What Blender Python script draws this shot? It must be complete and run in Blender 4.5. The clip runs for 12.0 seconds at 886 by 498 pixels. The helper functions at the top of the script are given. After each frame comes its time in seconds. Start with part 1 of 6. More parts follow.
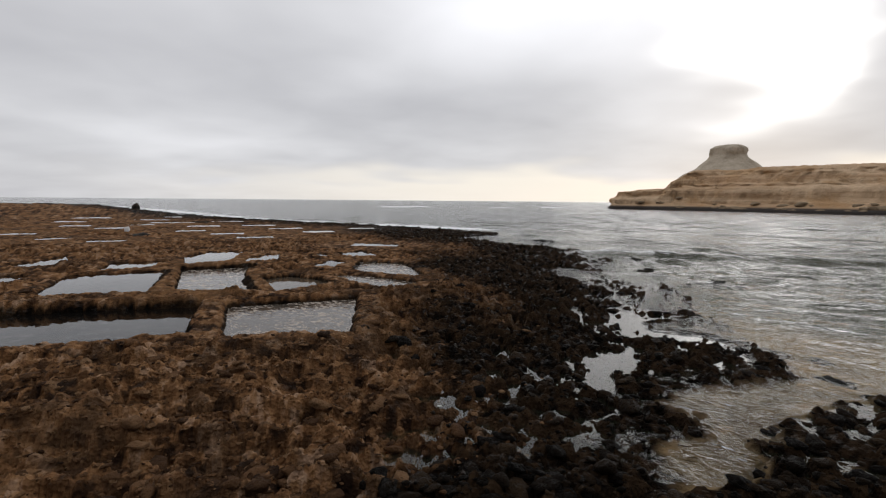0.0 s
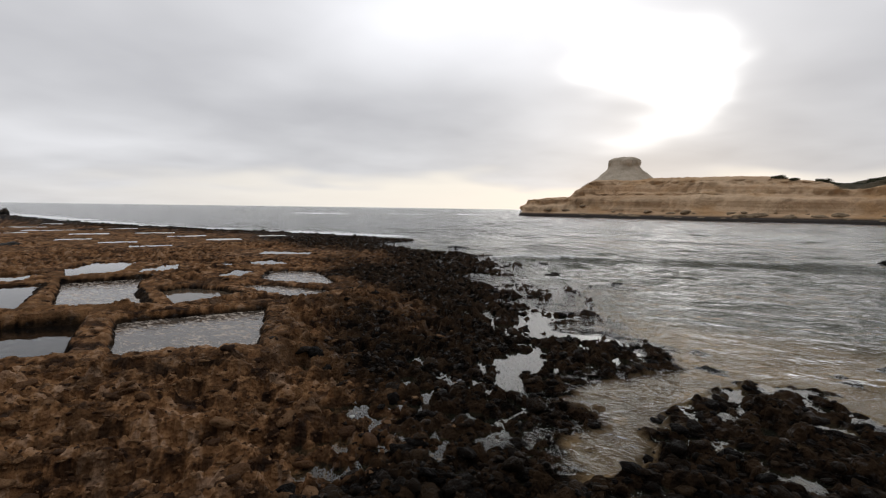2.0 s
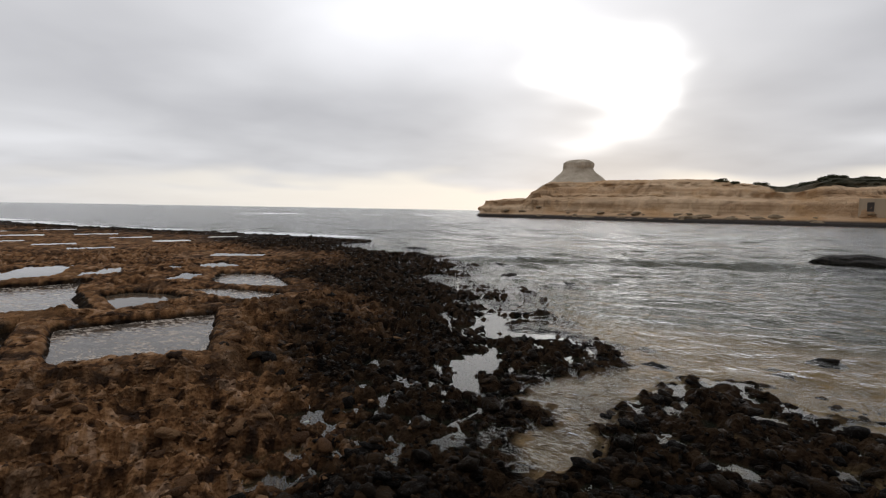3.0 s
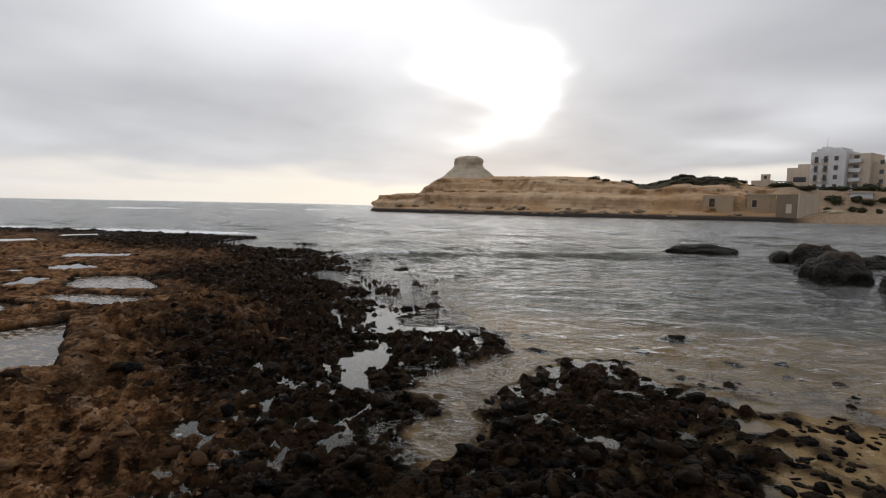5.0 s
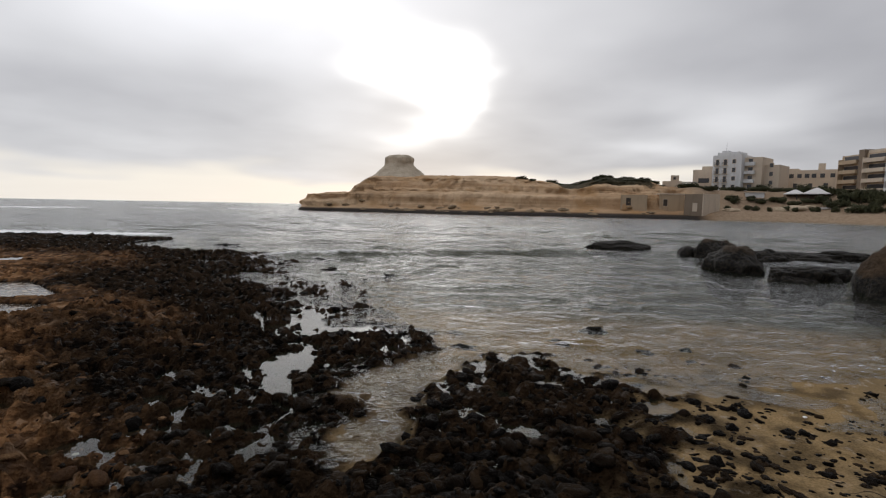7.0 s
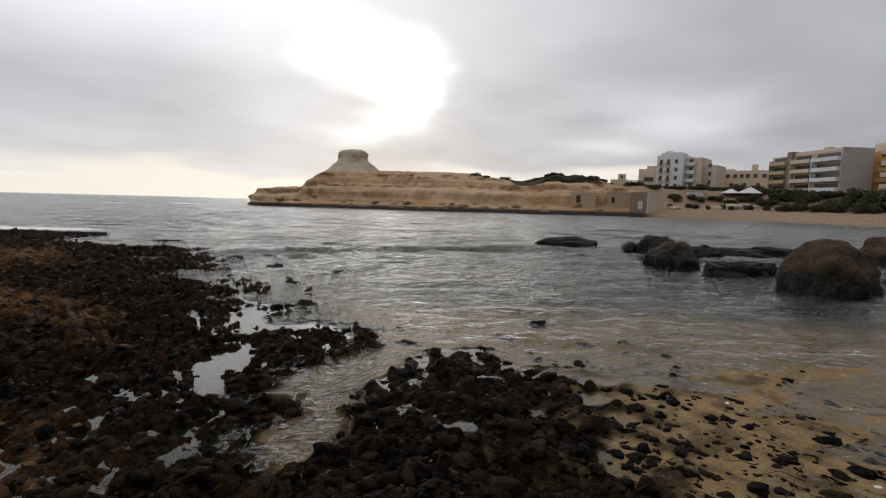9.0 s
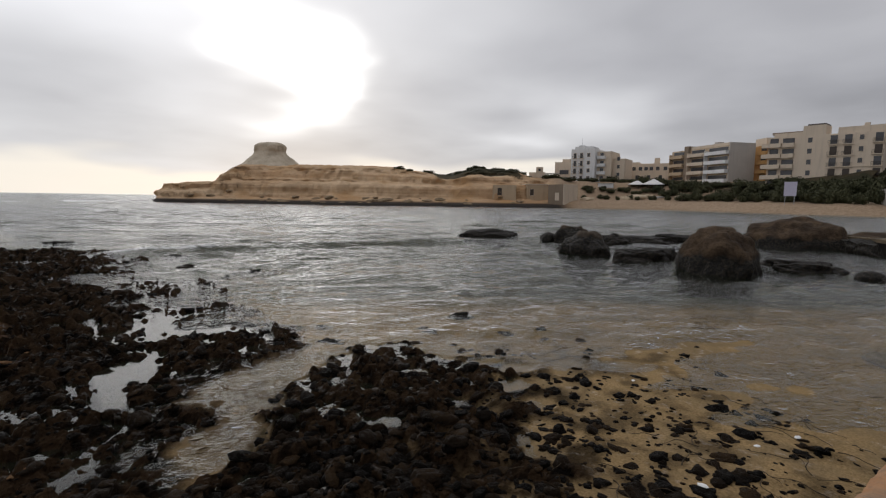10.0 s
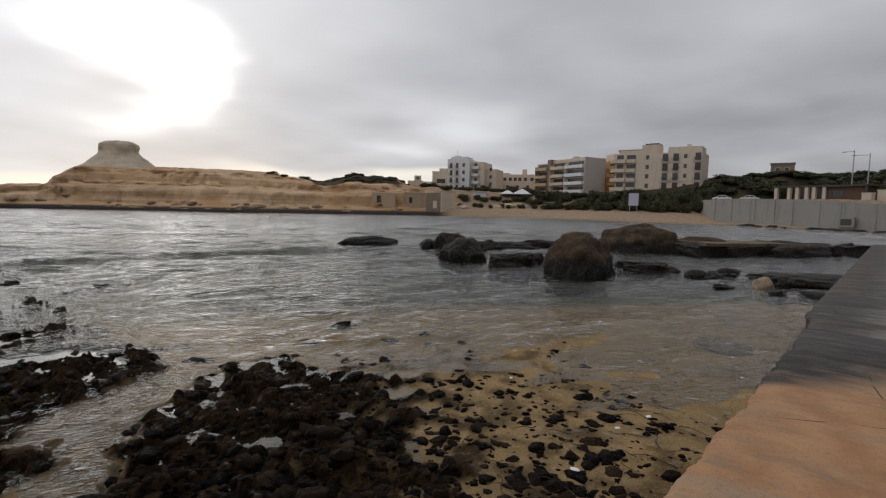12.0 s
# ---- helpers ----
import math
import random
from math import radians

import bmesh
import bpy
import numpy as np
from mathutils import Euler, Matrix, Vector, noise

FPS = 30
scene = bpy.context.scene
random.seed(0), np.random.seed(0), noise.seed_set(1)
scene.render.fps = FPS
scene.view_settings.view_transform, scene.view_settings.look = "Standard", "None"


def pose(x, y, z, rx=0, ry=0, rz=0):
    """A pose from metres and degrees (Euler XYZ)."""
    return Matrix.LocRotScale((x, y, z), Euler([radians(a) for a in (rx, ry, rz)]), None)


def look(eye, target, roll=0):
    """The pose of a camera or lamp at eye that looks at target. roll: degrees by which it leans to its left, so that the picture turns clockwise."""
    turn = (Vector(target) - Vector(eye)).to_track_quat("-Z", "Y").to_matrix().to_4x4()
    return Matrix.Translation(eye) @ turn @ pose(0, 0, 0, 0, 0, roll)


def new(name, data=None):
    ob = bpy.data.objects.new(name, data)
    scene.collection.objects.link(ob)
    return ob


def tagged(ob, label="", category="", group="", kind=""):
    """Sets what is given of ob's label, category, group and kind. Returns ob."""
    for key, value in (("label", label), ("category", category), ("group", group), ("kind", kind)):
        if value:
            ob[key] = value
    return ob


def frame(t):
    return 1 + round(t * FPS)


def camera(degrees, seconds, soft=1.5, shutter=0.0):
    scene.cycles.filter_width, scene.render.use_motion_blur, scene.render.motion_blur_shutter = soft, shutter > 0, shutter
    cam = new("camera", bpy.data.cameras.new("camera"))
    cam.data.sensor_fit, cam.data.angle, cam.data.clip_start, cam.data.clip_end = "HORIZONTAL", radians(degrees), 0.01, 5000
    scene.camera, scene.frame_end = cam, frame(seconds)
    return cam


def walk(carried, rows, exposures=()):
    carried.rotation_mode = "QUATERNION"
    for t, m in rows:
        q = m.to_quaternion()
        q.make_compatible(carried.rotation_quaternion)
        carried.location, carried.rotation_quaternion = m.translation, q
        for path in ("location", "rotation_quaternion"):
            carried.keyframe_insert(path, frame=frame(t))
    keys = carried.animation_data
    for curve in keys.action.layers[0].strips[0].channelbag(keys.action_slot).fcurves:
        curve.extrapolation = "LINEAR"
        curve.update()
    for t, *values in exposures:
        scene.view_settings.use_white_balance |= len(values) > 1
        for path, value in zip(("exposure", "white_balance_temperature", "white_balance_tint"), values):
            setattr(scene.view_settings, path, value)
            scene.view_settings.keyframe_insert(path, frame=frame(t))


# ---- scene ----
cam = camera(84.4, 12.0, soft=1.2)
PATH = [
    (0, (0.099, 0.024, 2.483), (0.143, 2.014, 2.285), 0.5),
    (0.5, (0.122, 0.018, 2.48), (0.257, 2.005, 2.297), 0.8),
    (1, (0.133, -0.004, 2.496), (0.352, 1.976, 2.318), 0.7),
    (1.5, (0.146, 0.003, 2.489), (0.451, 1.972, 2.32), 0.8),
    (2, (0.157, -0.006, 2.49), (0.539, 1.95, 2.323), 0.8),
    (2.5, (0.17, -0.014, 2.504), (0.629, 1.925, 2.338), 0.8),
    (3, (0.192, -0.029, 2.511), (0.738, 1.888, 2.349), 1.0),
    (5, (0.285, -0.077, 2.523), (1.228, 1.677, 2.347), 1.1),
    (5.5, (0.301, -0.106, 2.53), (1.351, 1.588, 2.366), 1.9),
    (6, (0.332, -0.098, 2.517), (1.44, 1.559, 2.357), 2.0),
    (6.5, (0.347, -0.106, 2.513), (1.496, 1.522, 2.341), 1.5),
    (8.5, (0.515, -0.19, 2.513), (1.777, 1.353, 2.349), 1.1),
    (9, (0.565, -0.205, 2.497), (1.885, 1.286, 2.31), 1.5),
    (9.5, (0.61, -0.222, 2.5), (2.024, 1.177, 2.294), 1.3),
    (10, (0.617, -0.253, 2.514), (2.147, 1.018, 2.307), 0.8),
    (10.5, (0.611, -0.231, 2.524), (2.247, 0.907, 2.351), 0.9),
    (11, (0.643, -0.201, 2.504), (2.345, 0.836, 2.339), 1.1),
    (11.5, (0.619, -0.196, 2.504), (2.377, 0.745, 2.346), 1.1),
    (12, (0.614, -0.202, 2.499), (2.41, 0.661, 2.331), 1.2),
]
walk(cam, [(t, look(eye, target, roll)) for t, eye, target, roll in PATH])

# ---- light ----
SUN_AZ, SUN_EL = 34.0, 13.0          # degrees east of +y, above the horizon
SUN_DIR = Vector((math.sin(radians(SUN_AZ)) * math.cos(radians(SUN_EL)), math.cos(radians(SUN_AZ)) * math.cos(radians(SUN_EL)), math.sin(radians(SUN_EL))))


class Nodes:
    """Short-hand for building a node tree."""

    def __init__(self, tree):
        self.tree = tree
        tree.nodes.clear()

    def add(self, kind, inputs=None, **attrs):
        n = self.tree.nodes.new(kind)
        for k, v in attrs.items():
            setattr(n, k, v)
        for k, v in (inputs or {}).items():
            if isinstance(v, bpy.types.NodeSocket):
                self.tree.links.new(v, n.inputs[k])
            else:
                n.inputs[k].default_value = v
        return n

    def math(self, op, a, b=0.0, c=0.0, clamp=False):
        return self.add("ShaderNodeMath", {0: a, 1: b, 2: c}, operation=op, use_clamp=clamp).outputs[0]

    def remap(self, v, a, b, lo=0.0, hi=1.0, smooth=True):
        return self.add("ShaderNodeMapRange", {"Value": v, "From Min": a, "From Max": b, "To Min": lo, "To Max": hi}, interpolation_type="SMOOTHSTEP" if smooth else "LINEAR").outputs[0]

    def mix(self, f, a, b, blend="MIX"):
        n = self.add("ShaderNodeMix", {"Factor": f}, data_type="RGBA", blend_type=blend)
        for i, v in ((6, a), (7, b)):
            if isinstance(v, bpy.types.NodeSocket):
                self.tree.links.new(v, n.inputs[i])
            else:
                n.inputs[i].default_value = (*v, 1.0) if len(v) == 3 else v
        return n.outputs[2]

    def noise(self, vec, scale, detail=4.0, rough=0.55, distort=0.0):
        return self.add("ShaderNodeTexNoise", {"Vector": vec, "Scale": scale, "Detail": detail, "Roughness": rough, "Distortion": distort}).outputs[0]

    def voronoi(self, vec, scale, feature="F1", out="Distance"):
        return self.add("ShaderNodeTexVoronoi", {"Vector": vec, "Scale": scale}, feature=feature).outputs[out]


def build_world():
    w = bpy.data.worlds.new("overcast_sky")
    scene.world = w
    w.use_nodes = True
    n = Nodes(w.node_tree)
    d = n.add("ShaderNodeTexCoord").outputs["Generated"]
    sep = n.add("ShaderNodeSeparateXYZ", {0: d})
    up = n.math("MAXIMUM", sep.outputs[2], 0.0)
    # cloud deck seen in perspective
    inv = n.math("DIVIDE", 1.0, n.math("ADD", up, 0.16))
    deck = n.add("ShaderNodeVectorMath", {0: d, 1: n.add("ShaderNodeCombineXYZ", {0: inv, 1: inv, 2: 0.0}).outputs[0]}, operation="MULTIPLY").outputs[0]
    big = n.noise(deck, 0.75, 2.0, 0.45, 0.2)
    soft = n.noise(deck, 1.5, 2.0, 0.4, 0.2)
    fine = n.noise(deck, 2.1, 3.0, 0.45, 0.2)
    cloud = n.math("ADD", n.math("MULTIPLY", big, 0.68), n.math("MULTIPLY", fine, 0.32))
    # bearing and elevation in degrees, with ragged edges
    az = n.math("MULTIPLY", n.math("ARCTAN2", sep.outputs[0], sep.outputs[1]), 57.2958)
    el = n.math("MULTIPLY", n.math("ARCSINE", sep.outputs[2]), 57.2958)
    az = n.math("ADD", az, n.math("MULTIPLY", n.math("SUBTRACT", soft, 0.5), 16.0))
    el = n.math("ADD", el, n.math("MULTIPLY", n.math("SUBTRACT", big, 0.5), 9.0))

    def lobe(az0, el0, wa, we):
        a = n.math("DIVIDE", n.math("SUBTRACT", az, az0), wa)
        e = n.math("DIVIDE", n.math("SUBTRACT", el, el0), we)
        return n.math("EXPONENT", n.math("MULTIPLY", n.math("ADD", n.math("MULTIPLY", a, a), n.math("MULTIPLY", e, e)), -1.0))

    toward = n.add("ShaderNodeVectorMath", {0: d, 1: tuple(SUN_DIR)}, operation="DOT_PRODUCT").outputs["Value"]
    open_side = n.add("ShaderNodeVectorMath", {0: d, 1: (0.0, 0.94, 0.34)}, operation="DOT_PRODUCT").outputs["Value"]
    level = n.remap(open_side, -0.45, 0.85, 0.22, 0.655)
    level = n.math("ADD", level, n.remap(up, 0.40, 0.80, 0.0, 0.34))
    level = n.math("ADD", level, n.math("MULTIPLY", n.math("SUBTRACT", cloud, 0.5), 0.55))
    for az0, el0, wa, we, gain in ((30, 18, 19, 12, 0.24), (10, 22, 17, 7, 0.33), (4, 10.0, 24, 4.0, -0.10), (48, 8, 9, 4.5, -0.14), (33, 5.5, 9, 2.2, -0.14), (66, 9.0, 8, 2.2, 0.20), (-28, 6.5, 14, 1.6, 0.12), (112, 16, 20, 14, 0.16), (70, 20, 14, 8, -0.07)):
        level = n.math("ADD", level, n.math("MULTIPLY", lobe(az0, el0, wa, we), gain))
    level = n.math("MAXIMUM", level, 0.16)
    tone = n.mix(n.remap(level, 0.25, 0.75), (0.985, 0.985, 1.065), (0.998, 1.0, 1.04))
    lit = n.add("ShaderNodeVectorMath", {0: tone, "Scale": level}, operation="SCALE").outputs[0]
    # clear strip under the edge of the cloud, along the sea horizon
    strip = n.math("MULTIPLY", n.remap(el, 4.4, 2.0), n.remap(toward, 0.25, 0.93))
    lit = n.mix(n.math("MULTIPLY", strip, 0.9), lit, (0.98, 0.92, 0.83))
    core = n.math("ADD", lobe(34.0, 13.2, 5.6, 5.0), n.math("MULTIPLY", lobe(28.0, 20.5, 5.5, 4.6), 0.30))
    lit = n.mix(n.remap(core, 0.08, 1.25), lit, (2.7, 2.67, 2.62))
    sky = n.add("ShaderNodeTexSky", sky_type="NISHITA", sun_disc=False, sun_elevation=radians(SUN_EL), sun_rotation=radians(SUN_AZ)).outputs[0]
    thin = n.add("ShaderNodeVectorMath", {0: sky, "Scale": 0.08}, operation="SCALE").outputs[0]
    col = n.mix(0.95, thin, lit)
    bg = n.add("ShaderNodeBackground", {"Color": col, "Strength": 1.0}).outputs[0]
    n.add("ShaderNodeOutputWorld", {"Surface": bg})


build_world()
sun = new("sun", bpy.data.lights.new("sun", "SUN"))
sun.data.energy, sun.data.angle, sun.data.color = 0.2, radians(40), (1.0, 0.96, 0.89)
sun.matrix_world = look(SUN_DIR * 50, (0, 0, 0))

# ---- materials ----
def material(name):
    m = bpy.data.materials.new(name)
    m.use_nodes = True
    n = Nodes(m.node_tree)
    return m, n, n.add("ShaderNodeNewGeometry").outputs["Position"]


def finish(n, color, rough=0.8, bump=None, strength=0.5, distance=0.02, metallic=0.0, spec=0.5):
    ins = {"Base Color": color if isinstance(color, bpy.types.NodeSocket) else (*color, 1.0), "Roughness": rough, "Metallic": metallic, "Specular IOR Level": spec}
    if bump is not None:
        ins["Normal"] = n.add("ShaderNodeBump", {"Height": bump, "Strength": strength, "Distance": distance}).outputs[0]
    b = n.add("ShaderNodeBsdfPrincipled", ins)
    n.add("ShaderNodeOutputMaterial", {"Surface": b.outputs[0]})


def mat_shore():
    """Coralline rock, wet weed-covered rock and sand, by the masks laid on the ground."""
    m, n, p = material("shore")
    weed = n.add("ShaderNodeAttribute", attribute_name="weed").outputs["Fac"]
    sand = n.add("ShaderNodeAttribute", attribute_name="sand").outputs["Fac"]
    deep = n.add("ShaderNodeAttribute", attribute_name="deep").outputs["Fac"]
    tone = n.add("ShaderNodeAttribute", attribute_name="tone").outputs["Fac"]
    a = n.noise(p, 0.9, 5.0, 0.6)
    b = n.noise(p, 7.0, 6.0, 0.65)
    c = n.noise(p, 42.0, 4.0, 0.62)
    pits = n.voronoi(p, 22.0)
    wide = n.noise(p, 0.22, 3.0, 0.5)
    each = n.math("ADD", n.math("MULTIPLY", tone, 0.62), n.math("MULTIPLY", b, 0.42))
    ramp = n.add("ShaderNodeValToRGB", {"Fac": each})
    for k, (at_, col_) in enumerate(((0.22, (0.020, 0.011, 0.007)), (0.37, (0.085, 0.043, 0.020)), (0.52, (0.180, 0.090, 0.040)), (0.68, (0.29, 0.158, 0.075)), (0.84, (0.40, 0.26, 0.165)))):
        el_ = ramp.color_ramp.elements[k] if k < 2 else ramp.color_ramp.elements.new(at_)
        el_.position, el_.color = at_, (*col_, 1.0)
    rock = ramp.outputs[0]
    rock = n.mix(n.remap(a, 0.50, 0.68, 0.0, 0.6), rock, (0.045, 0.031, 0.022))
    blot = n.noise(p, 2.6, 6.0, 0.65, 0.4)
    rock = n.mix(n.remap(blot, 0.50, 0.60, 0.0, 0.66), rock, (0.028, 0.016, 0.010))
    rock = n.mix(n.remap(wide, 0.50, 0.64, 0.0, 0.4), rock, (0.27, 0.145, 0.066))
    rock = n.mix(n.remap(c, 0.60, 0.8, 0.0, 0.4), rock, (0.26, 0.175, 0.105))
    dark = n.mix(n.remap(each, 0.25, 0.85), (0.003, 0.0023, 0.0017), (0.036, 0.022, 0.012))
    dark = n.mix(n.remap(c, 0.62, 0.80, 0.0, 0.3), dark, (0.075, 0.056, 0.036))
    grain = n.mix(n.remap(c, 0.3, 0.7), (0.20, 0.135, 0.064), (0.35, 0.238, 0.118))
    grain = n.mix(n.remap(a, 0.42, 0.66, 0.0, 0.5), grain, (0.135, 0.105, 0.066))
    grain = n.mix(n.remap(b, 0.60, 0.74, 0.0, 0.5), grain, (0.07, 0.055, 0.036))
    grain = n.mix(n.math("MULTIPLY", tone, 0.7), grain, (0.075, 0.056, 0.034))
    floor = n.mix(n.remap(a, 0.4, 0.65), (0.045, 0.052, 0.038), (0.105, 0.100, 0.070))
    edge = n.math("ADD", weed, n.math("MULTIPLY", n.math("SUBTRACT", b, 0.5), 0.7))
    col = n.mix(n.remap(edge, 0.2, 0.8), rock, dark)
    col = n.mix(sand, col, grain)
    col = n.mix(deep, col, floor)
    h = n.math("ADD", n.math("MULTIPLY", b, 0.8), n.math("ADD", n.math("MULTIPLY", c, 0.30), n.math("MULTIPLY", pits, 0.45)))
    hs = n.math("MULTIPLY", h, n.remap(sand, 0.0, 1.0, 1.0, 0.25, False))
    wet = n.remap(n.noise(p, 5.0, 4.0, 0.6), 0.54, 0.68)
    rough = n.math("SUBTRACT", 0.92, n.math("MULTIPLY", n.math("MULTIPLY", wet, n.remap(edge, 0.3, 0.7)), 0.55))
    finish(n, col, rough, hs, 1.0, 0.075, spec=n.remap(wet, 0.0, 1.0, 0.03, 0.22))
    return m


def mat_water(name, tint, wave, foam=0.0, body=(0.06, 0.08, 0.08), cloudy=0.12, rough=0.05):
    """Water with ripples of three sizes; wave: their steepness."""
    m, n, p = material(name)
    calm = n.add("ShaderNodeAttribute", attribute_name="calm").outputs["Fac"]
    crest = n.add("ShaderNodeVectorMath", {0: p, 1: (0.75, -0.66, 0.0)}, operation="DOT_PRODUCT").outputs["Value"]
    run = n.add("ShaderNodeVectorMath", {0: p, 1: (0.66, 0.75, 0.0)}, operation="DOT_PRODUCT").outputs["Value"]
    turned = n.add("ShaderNodeCombineXYZ", {0: n.math("MULTIPLY", crest, 0.62), 1: n.math("MULTIPLY", run, 1.5), 2: 0.0}).outputs[0]
    off = n.add("ShaderNodeAttribute", attribute_name="far").outputs["Fac"]
    near = n.math("SUBTRACT", 1.0, off)
    w0 = n.noise(turned, 6.5, 2.0, 0.5, 0.3)
    w1 = n.noise(turned, 1.9, 3.0, 0.5, 0.3)
    w0 = n.math("SUBTRACT", 1.0, n.math("ABSOLUTE", n.math("MULTIPLY", n.math("SUBTRACT", w0, 0.5), 3.0)))
    w1 = n.math("SUBTRACT", 1.0, n.math("ABSOLUTE", n.math("MULTIPLY", n.math("SUBTRACT", w1, 0.5), 3.0)))
    w2 = n.noise(turned, 0.6, 3.0, 0.5, 0.3)
    w3 = n.noise(turned, 0.15, 4.0, 0.6)
    w4 = n.noise(turned, 0.035, 5.0, 0.62)
    close = n.math("ADD", n.math("ADD", n.math("MULTIPLY", w0, 0.024), n.math("MULTIPLY", w1, 0.044)), n.math("MULTIPLY", w2, 0.09))
    away = n.math("ADD", n.math("ADD", n.math("MULTIPLY", w1, 0.055), n.math("MULTIPLY", w2, 0.34)), n.math("ADD", n.math("MULTIPLY", w3, 0.95), n.math("MULTIPLY", w4, 3.4)))
    wh = n.math("ADD", n.math("MULTIPLY", close, near), n.math("MULTIPLY", away, off))
    wh = n.math("MULTIPLY", wh, n.math("MULTIPLY", n.math("SUBTRACT", 1.0, calm), wave))
    nor = n.add("ShaderNodeBump", {"Height": wh, "Strength": 1.0, "Distance": 1.0}).outputs[0]
    fres = n.add("ShaderNodeFresnel", {"IOR": 1.33, "Normal": nor}).outputs[0]
    clear = n.add("ShaderNodeBsdfTransparent", {"Color": (*tint, 1.0)}).outputs[0]
    milk = n.add("ShaderNodeBsdfDiffuse", {"Color": (*body, 1.0)}).outputs[0]
    under = n.add("ShaderNodeMixShader", {0: cloudy, 1: clear, 2: milk}).outputs[0]
    gloss = n.add("ShaderNodeBsdfGlossy", {"Color": (1, 1, 1, 1), "Roughness": n.math("ADD", rough, n.math("MULTIPLY", off, 0.16)), "Normal": nor}).outputs[0]
    top = n.add("ShaderNodeMixShader", {0: fres, 1: under, 2: gloss}).outputs[0]
    if foam == "edge":
        where = n.add("ShaderNodeAttribute", attribute_name="foam").outputs["Fac"]
        f1 = n.noise(turned, 3.2, 6.0, 0.7, 1.2)
        f2 = n.noise(turned, 14.0, 4.0, 0.6, 0.5)
        lace = n.math("MULTIPLY", n.math("MULTIPLY", n.remap(n.math("ADD", f1, n.math("MULTIPLY", where, 0.16)), 0.62, 0.74), n.remap(n.math("ADD", f2, n.math("MULTIPLY", n.math("MAXIMUM", n.math("SUBTRACT", where, 0.7), 0.0), 0.12)), 0.45, 0.6)), n.remap(where, 0.0, 0.25))
        white = n.add("ShaderNodeBsdfDiffuse", {"Color": (0.92, 0.92, 0.92, 1)}).outputs[0]
        top = n.add("ShaderNodeMixShader", {0: lace, 1: top, 2: white}).outputs[0]
    elif foam:
        f1 = n.noise(p, 2.2, 6.0, 0.7, 1.5)
        f2 = n.noise(turned, 9.0, 4.0, 0.6, 0.5)
        lace = n.math("MULTIPLY", n.remap(f1, 0.44, 0.58), n.remap(f2, 0.46, 0.56))
        white = n.add("ShaderNodeBsdfDiffuse", {"Color": (0.52, 0.45, 0.38, 1)}).outputs[0]
        top = n.add("ShaderNodeMixShader", {0: n.math("MULTIPLY", lace, foam), 1: top, 2: white}).outputs[0]
    n.add("ShaderNodeOutputMaterial", {"Surface": top})
    return m


def mat_stone(name, lo, hi, scale=3.0, rough=0.85, bump=0.03, spec=0.3):
    m, n, p = material(name)
    a = n.noise(p, scale, 6.0, 0.62)
    b = n.noise(p, scale * 7, 5.0, 0.6)
    col = n.mix(n.remap(a, 0.32, 0.68), lo, hi)
    col = n.mix(n.remap(b, 0.5, 0.75, 0.0, 0.45), col, tuple(v * 0.45 for v in lo))
    h = n.math("ADD", a, n.math("MULTIPLY", b, 0.35))
    finish(n, col, rough, h, 0.8, bump, spec=spec)
    return m


M_SHORE = mat_shore()
M_SEA = mat_water("sea_water", (0.93, 0.93, 0.85), 1.0, foam="edge", cloudy=0.10, body=(0.075, 0.085, 0.06), rough=0.07)
M_PAN = mat_water("brine", (0.50, 0.50, 0.47), 0.015, cloudy=0.06, body=(0.09, 0.08, 0.07), rough=0.02)
M_PAN_FOAM = mat_water("foamy_brine", (0.5, 0.48, 0.44), 0.12, foam=0.8, cloudy=0.5, body=(0.15, 0.125, 0.10))
M_PAN_SILT = mat_water("silty_brine", (0.5, 0.42, 0.34), 0.02, cloudy=0.5, body=(0.17, 0.13, 0.09))
def mat_boulder(name, lo, hi, tide):
    """Rough rock, black and slick below the tide mark."""
    m, n, p = material(name)
    sep = n.add("ShaderNodeSeparateXYZ", {0: p})
    a = n.noise(p, 1.5, 6.0, 0.62)
    b = n.noise(p, 9.0, 5.0, 0.65)
    pits = n.voronoi(p, 7.0)
    col = n.mix(n.remap(a, 0.32, 0.68), lo, hi)
    col = n.mix(n.remap(b, 0.5, 0.72, 0.0, 0.6), col, tuple(v * 0.35 for v in lo))
    mark = n.remap(n.math("ADD", sep.outputs[2], n.math("MULTIPLY", n.math("SUBTRACT", a, 0.5), 0.8)), tide + 0.22, tide - 0.05)
    col = n.mix(mark, col, n.mix(n.remap(b, 0.4, 0.7), (0.008, 0.007, 0.006), (0.032, 0.026, 0.017)))
    h = n.math("ADD", n.math("ADD", a, n.math("MULTIPLY", b, 0.4)), n.math("MULTIPLY", pits, 0.25))
    finish(n, col, n.remap(mark, 0.0, 1.0, 0.9, 0.6), h, 1.0, 0.10, spec=0.2)
    return m


